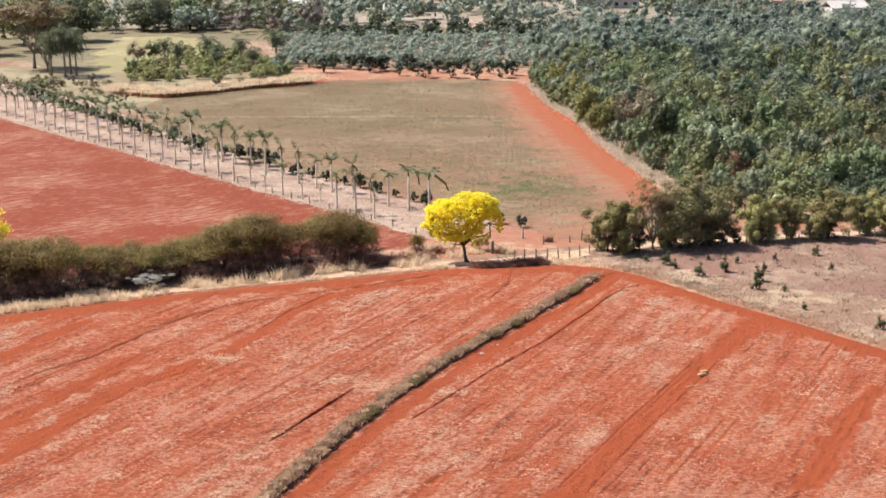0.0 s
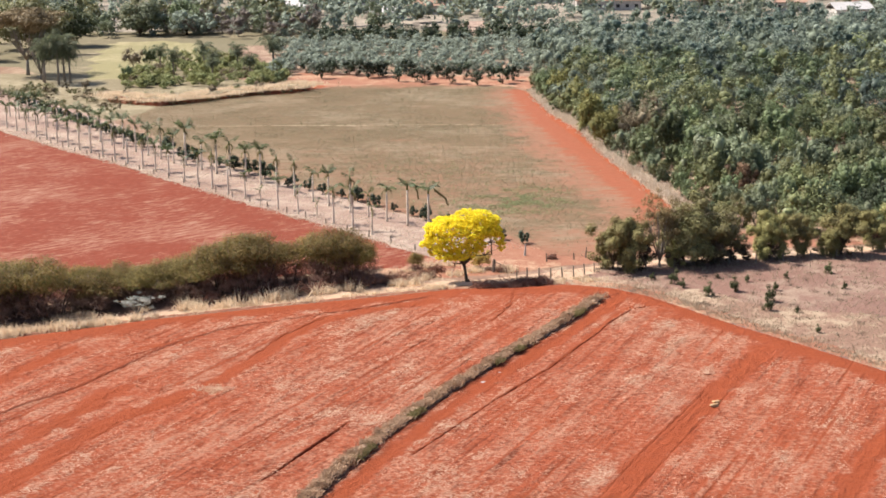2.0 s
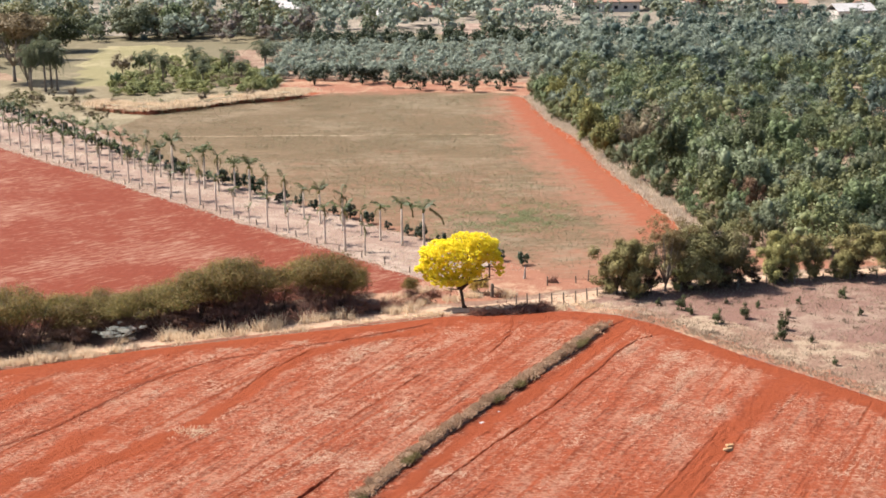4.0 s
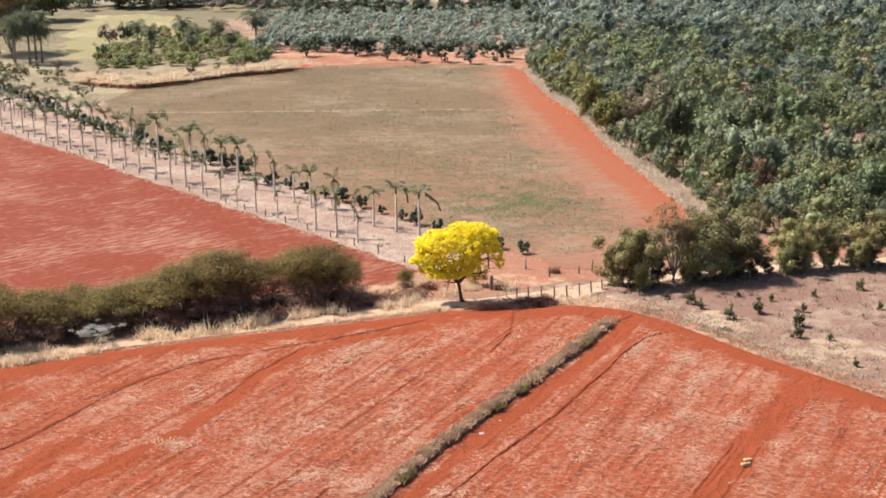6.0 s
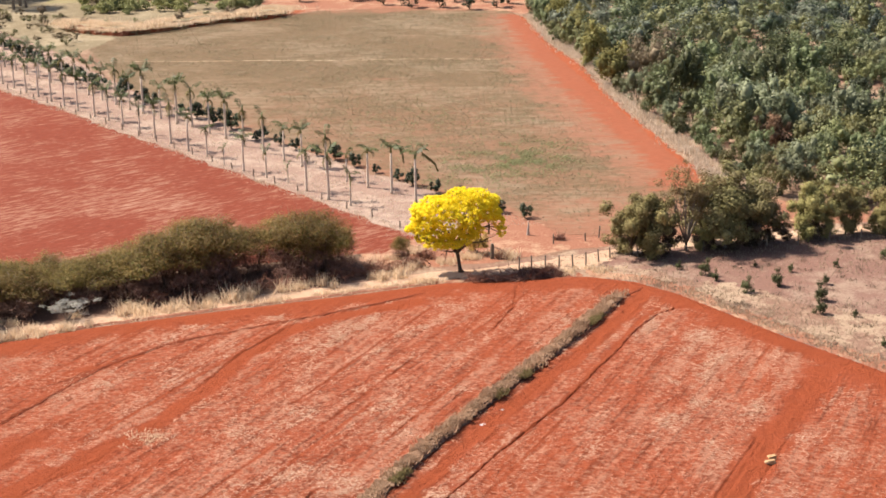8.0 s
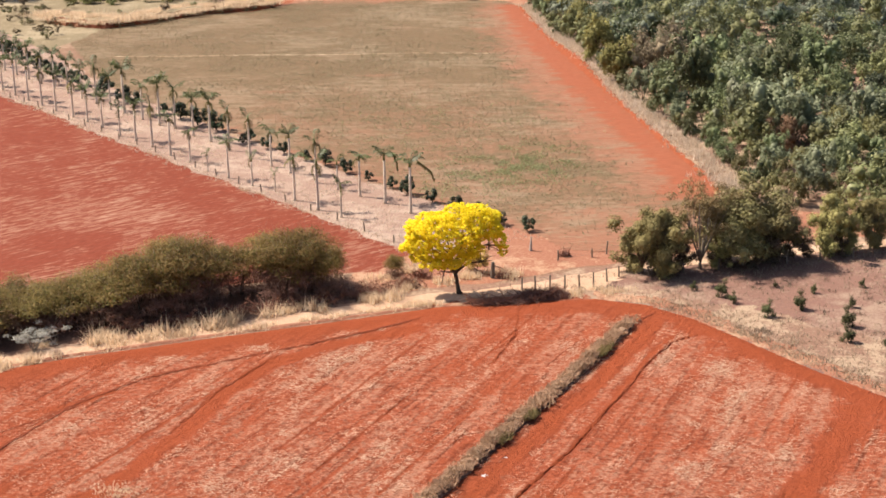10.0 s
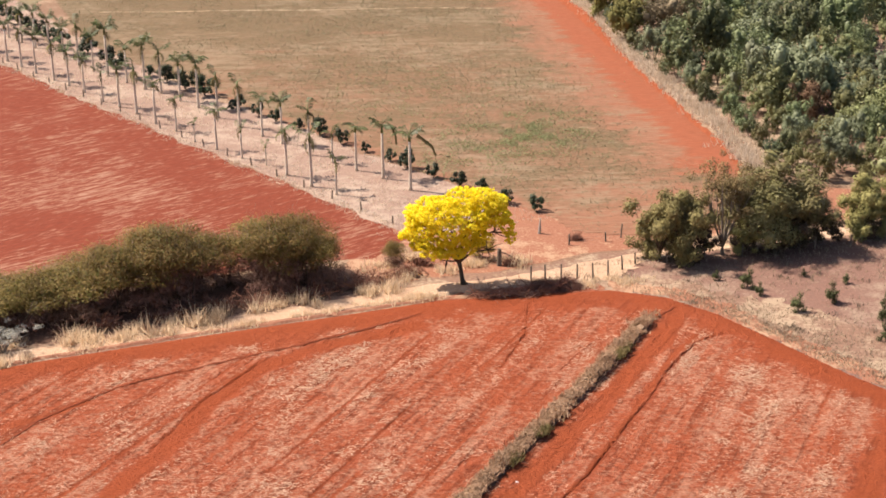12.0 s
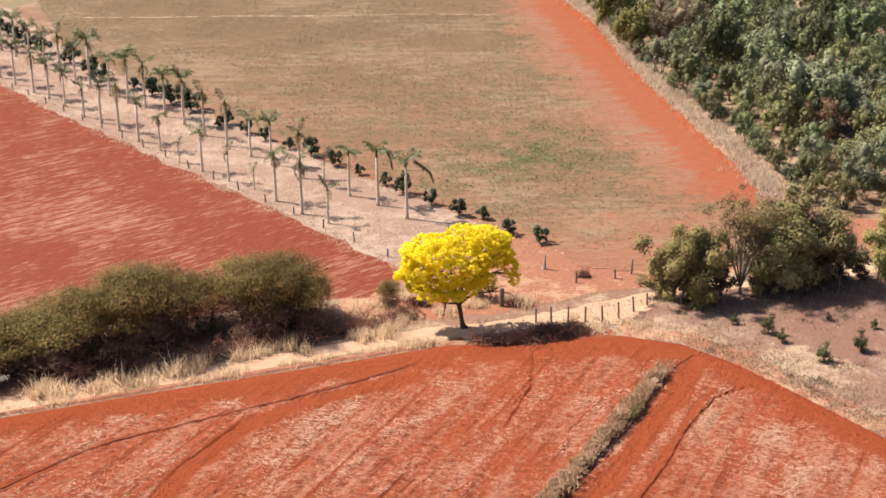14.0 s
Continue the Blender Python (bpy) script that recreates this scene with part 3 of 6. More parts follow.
def rut(line, half, label, proud=0.034):
    """A thin wheel mark that follows the tilled soil, its groove shade put in the colour."""
    pts = along(line, 0.25)
    rng = np.random.default_rng(len(pts))
    bm, rows = bmesh.new(), []
    for i, (x, y) in enumerate(pts):
        (x0, y0), (x1, y1) = pts[max(i - 1, 0)], pts[min(i + 1, len(pts) - 1)]
        n = math.hypot(x1 - x0, y1 - y0)
        w = half * (0.5 + 0.8 * float(vnoise(np.array([x]), np.array([y]), 0.9)[0])) * min(1, (i + 1) / 6, (len(pts) - i) / 6)
        j = rng.normal() * 0.02
        row = []
        for k in (-1, 0, 1):
            px, py = x - (y1 - y0) / n * (k * w + j), y + (x1 - x0) / n * (k * w + j)
            row.append(bm.verts.new((px, py, float(near_height(np.array([px]), np.array([py]))[0]) + (proud if k else proud - 0.012))))
        rows.append(row)
    for a, b in zip(rows, rows[1:]):
        for k in range(2):
            bm.faces.new((a[k + 1], a[k], b[k], b[k + 1]))
    return tagged(part("wheel_rut", bm, M_RUT), label, "track", kind="structure")


rut(TRACK_CURVE, 0.11, "dark curved wheel rut across the headland", 0.055)
rut([(-2.6, -51.0), (3.5, -38.3), (7.6, -30.7), (10.7, -23.6), (12.2, -20.4), (13.6, -16.6), (15.0, -13.7), (16.3, -11.5), (17.3, -10.6), (18.7, -9.8)], 0.055, "thin dark wheel rut along the furrows")
rut([(13.9, -7.3), (14.8, -6.0), (15.6, -5.0)], 0.1, "short dark rut beyond the ridge", 0.05)
rut([(6.6, -16.4), (7.7, -14.2), (9.5, -11.0)], 0.08, "short dark furrow beside the ridge")
rut([(5.0, -4.4), (4.6, -10.0), (2.9, -15.6)], 0.07, "short dark wheel rut at the field corner")
rut([(-12.4, -55.9), (-7.8, -44.3)], 0.12, "short dark furrow in the straw")
rut([(-29.2, -27.6), (-26.6, -24.6), (-24.6, -22.6)], 0.1, "short dark rut near the headland")

AV_EDGE = [(-4.2, 11.6), (-8.2, 16.6), (-16.9, 27.4), (-26.3, 38.6), (-44.5, 61), (-54, 73.5), (-70, 92), (-86, 112), (-120, 155)]
sheet("left_field", AV_EDGE + [(-190, 170), (-190, -70), (-60, -19), (-37, -4), (-24, 1.5), (-14, 4.5), (-7, 6.5)], 0.006, M_LEFT, "bare red ploughed field with thin pale residue", "field", 2, 0.3, 2)
SHRUB_LINE = [(7.5, 15.6), (3.3, 20.6), (-5.0, 30.6), (-20.0, 49.2), (-31.0, 63.4), (-51.0, 91.6), (-66, 118), (-100, 166)]
sheet("palm_avenue", AV_EDGE + [(-100, 168)] + SHRUB_LINE[::-1][1:-1] + [(2.2, 17.5), (0.5, 14.0), (-2.0, 11.5)], 0.012, M_AVENUE, "pale trodden earth strip under the palm rows", "avenue", 2, 0.3, 3)

ROAD_L = [(5.2, 160), (7.6, 117), (12.5, 80), (17, 50), (20.6, 36), (22.3, 31)]
ROAD_R = [(8.4, 160), (12.6, 124), (16, 109), (19.2, 78), (23, 53), (25.2, 40), (26.0, 31)]
ROAD_M = [(0.36 * a + 0.64 * c, 0.36 * b + 0.64 * d) for (a, b), (c, d) in zip(ROAD_L, [(8.4, 160), (13.2, 119), (19.2, 80), (23.4, 51), (25.6, 37), (26.0, 31)])]
MID = SHRUB_LINE[:-2] + [(-64, 124), (-62.5, 138.5), (-56.9, 143.5), (-48, 153.5), (-41, 157), (-36, 161), (-31, 171), (-13, 173.5), (5, 168), (8.4, 160)] + ROAD_R[1:] + [(25, 13), (14, 11), (9, 12)]


def mid_red(x, y):
    n = vnoise(x, y * 2, 2.0)
    return np.clip(1.15 - line_distance(x, y, ROAD_M) / (2.4 + 4.6 * n), 0, 1) + 0.22 * np.exp(-(((x - 18) / 9) ** 2) - ((y - 22) / 9) ** 2)


def mid_height(x, y):
    return 0.018 + 0.015 * vnoise(x, y, 2.0) + 0.01 * vnoise(x, y, 0.9)


def mid_bare(x, y):
    n = vnoise(x, y, 3.0) * 0.6 + vnoise(x, y * 3, 6) * 0.4
    s = 0.5 * (vnoise(x, y * 2, 1.5) - 0.5) + 0.3 * (vnoise(x + 7, y, 0.7) - 0.5)
    b = np.clip(1.15 + s - line_distance(x, y, ROAD_L) / (3.0 + 10 * n), 0, 1)
    b = np.maximum(b, np.clip(1.2 + s - line_distance(x, y, SHRUB_LINE[:5]) / (1.5 + 3.5 * n), 0, 1))
    b = np.maximum(b, np.clip(1.3 + s - (y - 8 - np.clip(x, 0, 30) * 0.5) / (16 * (0.4 + n)), 0, 1))
    b = np.maximum(b, 0.62 * np.clip((125 - y) / 60, 0, 1) * np.clip(0.35 + n + s, 0, 1))
    b = np.maximum(b, np.clip((y - 162) / 8 + n - 0.5 + s, 0, 1))
    b = np.maximum(b, 0.7 * np.exp(-(((x + 12.5) / 4.5) ** 2) - ((y - 95) / 1.6) ** 2) + 0.7 * np.exp(-(((x + 26) / 4.5) ** 2) - ((y - 84) / 1.5) ** 2))
    b = np.maximum(b, 0.6 * np.clip(vnoise(x, y * 2.2, 12) * 1.8 - 1.05, 0, 1))
    return b * 0.85


grid_field("stubble_field", MID, -72, 30, 10, 176, 0.5, mid_height, mid_bare, M_MID, "green and brown stubble field with bare reddish margins", "field", red=mid_red)
ROAD_S = [(0.4 * a + 0.6 * c, 0.4 * b + 0.6 * d) for (a, b), (c, d) in zip(ROAD_M, [(8.4, 160), (13.2, 119), (19.2, 80), (23.4, 51), (25.6, 37), (26.0, 31)])]
sheet("red_track", ROAD_S + ROAD_R[::-1], 0.047, M_ORANGE, "smooth orange-red dirt track beside the stubble", "track", 0.5, 0.16, 5)
sheet("pale_trail", ribbon([(-54, 112.4), (-44, 112.0), (-34, 112.4), (-20, 111.8), (-8, 112.6), (3, 111.4)], 0.2), 0.05, M_DRYGRASS, "thin pale straw line across the stubble", "track", 0.8, 0.1, 15)
sheet("far_pasture", [(-400, 215), (-112, 215), (-98, 190), (-78, 192), (-50, 184), (-40, 182), (-10, 184), (14, 178), (30, 180), (120, 180), (420, 300), (700, 900), (-700, 900)], 0.008, M_PASTURE, "rough olive pasture under the far trees", "ground", 6, 1.0, 16)
sheet("orchard_floor", [(9.5, 160), (14, 127), (17.5, 109), (21, 80), (25, 55), (27, 42), (30, 28), (52, 25), (140, 32), (140, 180), (14, 178)], 0.007, M_MARGIN, "dusty pale orchard floor", "ground", 2, 0.3, 17)
sheet("far_orchard_floor", [(-52, 178), (-36, 174.5), (12, 170), (20, 262), (-70, 262)], 0.04, M_MARGIN, "dusty soil between the far orchard trees", "ground", 4, 0.6, 27)
sheet("far_clay", [(-38, 160), (-31, 169), (-13, 171.5), (5, 166), (10, 160), (12, 170), (10, 185), (-20, 190), (-42, 195), (-45, 165)], 0.046, M_PINK, "bare reddish clay along the far field edge", "ground", 3, 0.5, 6)
sheet("yard_soil", [(-7, 15), (0, 26), (10, 22), (22, 20), (26, 26), (33, 24), (52, 22), (60, 20), (48, 16.5), (32, 12.4), (20, 9.4), (9.7, 7), (2.5, 3), (-4.5, 0), (-9, 1), (-10, 12)], 0.005, M_PINK, "trodden pinkish earth beside the dirt road", "ground", 1.5, 0.25, 7)
ROAD = [(-90, -38), (-60, -26.2), (-42, -18.6), (-29.3, -12.5), (-24.2, -10.4), (-19, -8.2), (-15.4, -6.5), (-9.5, -4.0), (-5.5, -2.1), (-1.6, -0.5), (2.5, 0.4), (5, 1.5), (7.9, 2.5), (9.7, 3.7), (11.8, 4.6), (14, 6.0), (20, 8.5), (32, 12), (48, 15.6), (90, 24)]


sheet("road_verge", ribbon(ROAD, 2.3), 0.0085, M_MARGIN, "pale trampled earth along the dirt road", "ground", 0.8, 0.25, 26)
sheet("dirt_road", ribbon(ROAD, 1.0), 0.016, M_TRACK, "narrow pale dirt road with dry grass verges", "road", 0.9, 0.1, 8)
SCRUB = [(11.0, -1.3), (15, -2.8), (18.3, -6.2), (21.2, -10.5), (25.3, -16.8), (30.2, -23.2), (36.6, -32.4), (62, -68), (120, -60), (120, 27), (48, 14.2), (32, 10.6), (20, 7.4), (14, 6.2), (9.7, 4.6), (7, 1.5)]
sheet("dry_scrub", SCRUB, 0.009, M_SCRUB, "dry pinkish scrub land with withered grass", "ground", 1.5, 0.25, 9)
sheet("pale_grass_margin", [(11, -0.9), (15, -2.2), (18.3, -5.4), (21.4, -9.8), (25.6, -16), (30.5, -22.4), (37, -31.6), (46, -44), (58, -40), (46, -20), (38, -12.5), (33, -11.5), (28, -8.5), (24, -3.5), (20, -2.5), (16, 1.2), (11, 2.2), (7.4, 1.0), (7.0, -0.9)], 0.013, M_MARGIN, "pale withered grass beside the tilled field", "ground", 0.5, 0.35, 18)
sheet("red_spill", [(11, -1.0), (15, -2.5), (18.3, -5.9), (21.2, -10.2), (25.3, -16.5), (30.2, -22.9), (36.6, -32.1), (50, -52), (52, -51), (38, -31), (31.6, -21.8), (26.8, -15.6), (22.4, -9.0), (19.6, -4.6), (15.6, -0.6), (11.5, 0.4)], 0.019, M_PINK, "thin red dust spilled beside the field", "ground", 0.4, 0.3, 24)
sheet("sandy_apron", [(4.0, 0.3), (6.2, 0.4), (8.6, 0.3), (11.2, 0.9), (13.2, 3.4), (14.0, 5.6), (11.9, 5.5), (9.6, 4.8), (7.9, 3.4), (5.2, 2.5)], 0.026, M_TRACK, "pale sandy ground spread round the fence posts", "ground", 0.4, 0.22, 30)
sheet("red_corner", [(-2.4, -3.4), (3, -3.0), (7.1, -2.2), (11, -1.3), (10.4, -0.4), (8.8, -0.3), (6.4, -0.1), (3.6, -0.5), (1.2, -1.2), (-1.0, -2.0)], 0.021, M_CLAY, "bare reddish earth under the brush heap", "ground", 0.4, 0.22, 25)
sheet("meadow", [(-88, 184), (-80, 186), (-76, 205), (-70, 228), (-74, 262), (-92, 280), (-104, 276), (-100, 240), (-93, 205)], 0.03, M_MEADOW, "mown yellow-green meadow", "meadow", 2, 1.0, 10)
sheet("village_ground", [(-300, 330), (-60, 306), (30, 300), (60, 300), (190, 292), (420, 330), (900, 1500), (-900, 1500)], 0.05, M_COMMON, "pale trodden ground round the far houses", "ground", 12, 1.5, 19)
sheet("sand_field", [(-12, 289), (1, 288), (3, 338), (-14, 340)], 0.08, M_AVENUE, "pale bare sandy lot before the houses", "ground", 5, 0.8, 11)
sheet("sand_field_right", [(84, 292), (140, 285), (150, 330), (92, 335)], 0.08, M_AVENUE, "pale bare earth by the houses", "ground", 5, 0.8, 12)
sheet("clay_patch", [(-44, 155.5), (-39.5, 157), (-35, 165), (-33, 170.5), (-37, 171), (-41, 163)], 0.05, M_ORANGE, "bare red clay at the end of the bank", "ground", 1.0, 0.3, 28)
M_ROUGH = ground_material("rough_pale_grass", (0.2, 0.16, 0.098), (0.145, 0.118, 0.072), (0.26, 0.215, 0.14), (0.46, 0.62), 0.06, 0.4, 2.5)
sheet("rough_grass", [(-66, 119), (-61.5, 138), (-68, 150), (-50, 160), (-44, 170), (-50, 182), (-80, 187), (-92, 196), (-150, 205), (-150, 165), (-102, 168)], 0.016, M_ROUGH, "rough pale grass between the palms and the meadow", "ground", 3, 0.6, 29)
BANK = [(-74, 147), (-68, 142.5), (-61.7, 139.8), (-56.9, 144), (-48, 154.5), (-41, 157.8), (-37, 162)]
bm = bmesh.new()
_bk = np.random.default_rng(21)
rows = []
for x, y in along(BANK, 1.0):
    j = _bk.normal() * 0.25
    rows.append([bm.verts.new(p) for p in ((x, y - 0.5 + j, 0.0), (x + 0.1, y + j, 1.15 + 0.3 * _bk.random()), (x, y + 3, 1.4), (x, y + 13, 0.05))])
for a, b in zip(rows, rows[1:]):
    for k in range(3):
        bm.faces.new((a[k], b[k], b[k + 1], a[k + 1]))
bank = part("earth_bank", bm, M_CLAY, smooth=False)
bank.data.materials.append(M_ROUGH)
for f in bank.data.polygons:
    f.material_index = int(f.index % 3 > 0)
tagged(bank, "low eroded earth bank topped with pale grass", "bank", kind="structure")


# ---- grass, straw and stubble ----
def rng_for(n):
    return np.random.default_rng(n)


def join(*clouds):
    vs, fs, n = [], [], 0
    for v, f in clouds:
        vs.append(v)
        fs.append(f + n)
        n += len(v)
    return np.concatenate(vs), np.concatenate(fs)


def strip_places(rng, line, count, half):
    pts = np.array(along(line, 0.3))
    p = pts[rng.integers(0, len(pts), count)]
    return p + rng.normal(size=p.shape) * half


# grassy terrace ridge across the tilled field
bm = bmesh.new()
rows, _bk = [], rng_for(22)
for x, y in along(TERRACE, 0.22):
    taper = min(1.0, 0.12 + 0.3 * math.hypot(x - 13.9, y + 7.2))
    bulge = (0.7 + 0.6 * float(vnoise(np.array([x * 1.3]), np.array([y * 1.3]), 0.9)[0])) * taper
    row = []
    for off, z in ((-0.95, 0.1), (-0.72, 0.36), (-0.45, 0.52), (-0.15, 0.58), (0.1, 0.52), (0.22, 0.34), (0.3, 0.05)):
        j = _bk.normal() * 0.04
        row.append(bm.verts.new((x + off * (0.85 + 0.15 * bulge) * (0.25 + 0.75 * taper) + j, y - off * 0.42 + _bk.normal() * 0.04, 0.1 + (z - 0.1) * bulge + abs(_bk.normal()) * 0.05)))
    rows.append(row)
for a, b in zip(rows, rows[1:]):
    for k in range(6):
        bm.faces.new((a[k], a[k + 1], b[k + 1], b[k]))
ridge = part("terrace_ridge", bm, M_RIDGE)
# the steep right slope gets a darker soil that paints its shaded side
ridge.data.materials.append(M_SHADED_SOIL)
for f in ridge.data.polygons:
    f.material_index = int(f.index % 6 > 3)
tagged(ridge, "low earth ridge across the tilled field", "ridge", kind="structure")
r = rng_for(23)
p = strip_places(r, TERRACE, 5200, 0.22) - np.array([0.24, -0.1])
p = p[np.hypot(p[:, 0] - 13.9, p[:, 1] + 7.2) > 3.2 * r.random(len(p))]
tuft = np.repeat(p[:2400], 7, 0)
tuft = tuft + r.normal(size=tuft.shape) * 0.13
tuft = np.concatenate([tuft, (0.5 + 0.5 * r.random(len(tuft)) * vnoise(tuft[:, 0], tuft[:, 1], 0.9))[:, None]], 1)
stuff("ridge_straw", leaf_cloud(r, tuft, r.normal(size=tuft.shape) * 0.6 + np.array([-0.3, 0, 1.0]), r.uniform(0.1, 0.3, len(tuft)), 0.25), L_TURF, "tangled tan straw lying over the ridge", "straw")
stuff("terrace_grass", blades(r, p, 0.34 * (0.3 + 1.2 * vnoise(p[:, 0], p[:, 1], 0.9)), 0.045, 1.0, 0.46, 9, 0.13), L_STRIP, "dense dry straw-grey grass covering the ridge", "grass")
p = strip_places(r, [(x + 0.22, y) for x, y in TERRACE[:7]], 800, 0.12)
p = p[vnoise(p[:, 0], p[:, 1] + 60, 1.9) > 0.7]
stuff("ridge_weeds", blades(r, p, 0.36, 0.05, 0.9, 0.45, 14, 0.14), L_RIDGEWEED, "brownish-green weed tufts on the ridge", "weeds")

# straw lying on the tilled field: thin bits everywhere, matted heaps in places
def straw_bits(rng, p, low, high, width, lift):
    """Short bent straws lying about on the soil, mostly crosswise: vertices and faces."""
    n = len(p)
    a = rng.normal(size=n) * 0.75
    s = rng.uniform(low, high, n)[:, None]
    d = np.stack([np.cos(a), np.sin(a), rng.normal(size=n) * 0.12], 1)
    q = np.stack([-np.sin(a), np.cos(a), rng.normal(size=n) * 0.3], 1)
    c = np.stack([p[:, 0], p[:, 1], near_height(p[:, 0], p[:, 1]) + lift * rng.random(n)], 1)
    v = np.stack([c - d * s, c + q * width, c + d * s, c - q * width * 0.6], 1).reshape(-1, 3)
    return v, np.arange(len(v)).reshape(-1, 4)


r = rng_for(24)
p = r.uniform((-48, -72), (46, 0), (520000, 2))
p = p[inside(p[:, 0], p[:, 1], near_poly)]
c = p[:, 0] * math.cos(FURROW) - p[:, 1] * math.sin(FURROW)
l = p[:, 0] * math.sin(FURROW) + p[:, 1] * math.cos(FURROW)
bare_here = near_bare(p[:, 0], p[:, 1])
swath = vnoise(c * 3.2, l, 4.2) * 0.55 + vnoise(p[:, 0], p[:, 1] + 33, 1.3) * 0.3 + vnoise(p[:, 0] + 70, p[:, 1], 9.0) * 0.3
thin = p[swath - 0.8 * bare_here > r.uniform(0.48, 1.3, len(p))]
stuff("straw_residue", straw_bits(r, thin, 0.05, 0.26, 0.022, 0.035), L_RESIDUE, "pinkish straw bits strewn over tilled soil", "straw")
heap = p[swath - 0.7 * bare_here > r.uniform(0.74, 1.02, len(p))]
stuff("straw_mat", straw_bits(r, heap, 0.06, 0.28, 0.026, 0.07), L_MAT, "matted cream straw in patches on tilled soil", "straw")

# a tuft of dry weeds between two bare bands
r = rng_for(34)
p = np.array([-19.6, -36.1]) + r.normal(size=(70, 2)) * np.array([0.7, 0.6])
stuff("field_weeds", blades(r, p, 0.22, 0.03, 1.2, 0.2, 8, 0.2), L_STRAW, "dry yellowish weeds left on the tilled field", "weeds")

# small earth bank where the field ends
bm = bmesh.new()
rows, _bk = [], rng_for(33)
for x, y in along([(-80, -39.2), (-42.7, -20.8), (-28.6, -13.2), (-18.7, -9.1), (-9.5, -5.6), (-1.4, -2.4), (1.0, -2.0)], 0.6):
    j = _bk.normal() * 0.07
    top = 0.09 + 0.07 * _bk.random()
    rows.append([bm.verts.new(q) for q in ((x + 0.1, y - 0.42 + j, 0.02), (x, y - 0.26 + j, top), (x - 0.05, y + 0.0, top * 0.9), (x - 0.1, y + 0.3, 0.01))])
for a, b in zip(rows, rows[1:]):
    for k in range(3):
        bm.faces.new((a[k], b[k], b[k + 1], a[k + 1]))
tagged(part("field_bank", bm, M_PINK), "low crumbling earth bank between field and road", "bank", kind="structure")

# dry grass along the field edge, road and tree
r = rng_for(25)
verge = [(-52, -25), (-48, -23),(-44, -21), (-36, -17.2), (-29, -13.2), (-19, -9.0), (-9.5, -5.3), (-4, -3.0)]
p = np.concatenate([strip_places(r, verge, 460, 0.3), strip_places(r, [(-4, -2.9), (-1.6, -2.2)], 90, 0.3), strip_places(r, [(8.6, -0.3), (11, 0.6), (14, 0.4)], 150, 0.45)])
h = 0.36 * (0.4 + vnoise(p[:, 0], p[:, 1], 1.5))
p = p[vnoise(p[:, 0], p[:, 1], 1.6) > 0.5]
h = 0.4 * (0.4 + vnoise(p[:, 0], p[:, 1], 1.5))
tall = np.concatenate([strip_places(r, [(-47, -22.6), (-36, -17.2), (-29.5, -14.0)], 70, 0.4), strip_places(r, [(-27, -10.7), (-23, -9.3), (-18.4, -7.0), (-16.6, -6.0), (-13, -4.8)], 24, 0.4), strip_places(r, [(-12, -4.4), (-8.6, -2.7), (-5, -0.6)], 8, 0.3)])
stuff("verge_grass", join(blades(r, p, h, 0.03, 0.7, 0.03, 10, 0.16), blades(r, tall, r.uniform(0.5, 1.5, len(tall)) * np.where(tall[:, 0] < -29, 0.8, 1.0), 0.035, 1.0, 0.03, 60, 0.3)), L_STRAW, "tall dry straw-coloured grass tufts", "grass")
p = np.concatenate([strip_places(r, [(-42, -16.2), (-29, -10.4), (-19, -6.2), (-9, -2.0), (-5, 0.6), (-2, 2.8), (2, 4.4)], 900, 0.45),
                    strip_places(r, [(1, 4), (3, 4.4), (4.5, 5.0)], 300, 0.6), strip_places(r, [(-6.5, 4), (-4, 6), (-1, 7)], 260, 1.0)])
p = p[vnoise(p[:, 0] + 40, p[:, 1], 1.5) > np.where(p[:, 0] < -6, 0.72, 0.57)]
stuff("roadside_grass", blades(r, p, 0.6 * (0.5 + vnoise(p[:, 0], p[:, 1], 1.8)), 0.03, 0.8, 0.03, 9, 0.2), L_STRAW, "dry straw-coloured grass behind the dirt road", "grass")
r = rng_for(26)
p = scatter(r, [(5.2, -1.7), (9.0, -1.1), (9.0, 0.2), (7.5, 0.5), (5.4, 0.1)], 200, 0.3, 1.0)
stuff("dry_weeds", blades(r, p, 0.6 * (0.5 + vnoise(p[:, 0], p[:, 1], 1.0)), 0.025, 0.9, 0.03, 12, 0.16), L_BRUSH, "dark brown withered weeds by the road", "weeds")
# thin dry grass on the scrub
r = rng_for(27)
poly = SCRUB[:7] + [(52, -50), (70, -30), (70, 16)] + SCRUB[-6:]
p = scatter(r, poly, 5200, 0.95, 4.0)
edge = strip_places(r, EDGE[8:14], 1400, 1.3)
edge = edge[inside(edge[:, 0], edge[:, 1], poly)]
stuff("scrub_grass", join(blades(r, p, 0.2, 0.03, 1.2, 0.02, 5, 0.25), blades(r, edge + 0.4, 0.22, 0.03, 1.2, 0.02, 6, 0.25)), L_WITHERED, "sparse withered grass on the scrub land", "grass")
p = scatter(r, poly, 120, 0.6, 5.0)
stuff("scrub_weeds", blades(r, p, 0.3, 0.035, 1.3, 0.02, 24, 0.26), L_WEED, "low grey-brown weed tufts on the scrub", "weeds")
def lying(rng, p, low, high, slim, z=0.07):
    """Low leaves that lie nearly flat: vertices and faces."""
    c = np.stack([p[:, 0], p[:, 1], z + 0.08 * rng.random(len(p))], 1)
    n = rng.normal(size=c.shape) * 0.35 + np.array([0, 0, 1.0])
    return leaf_cloud(rng, c, n, rng.uniform(low, high, len(p)), slim)


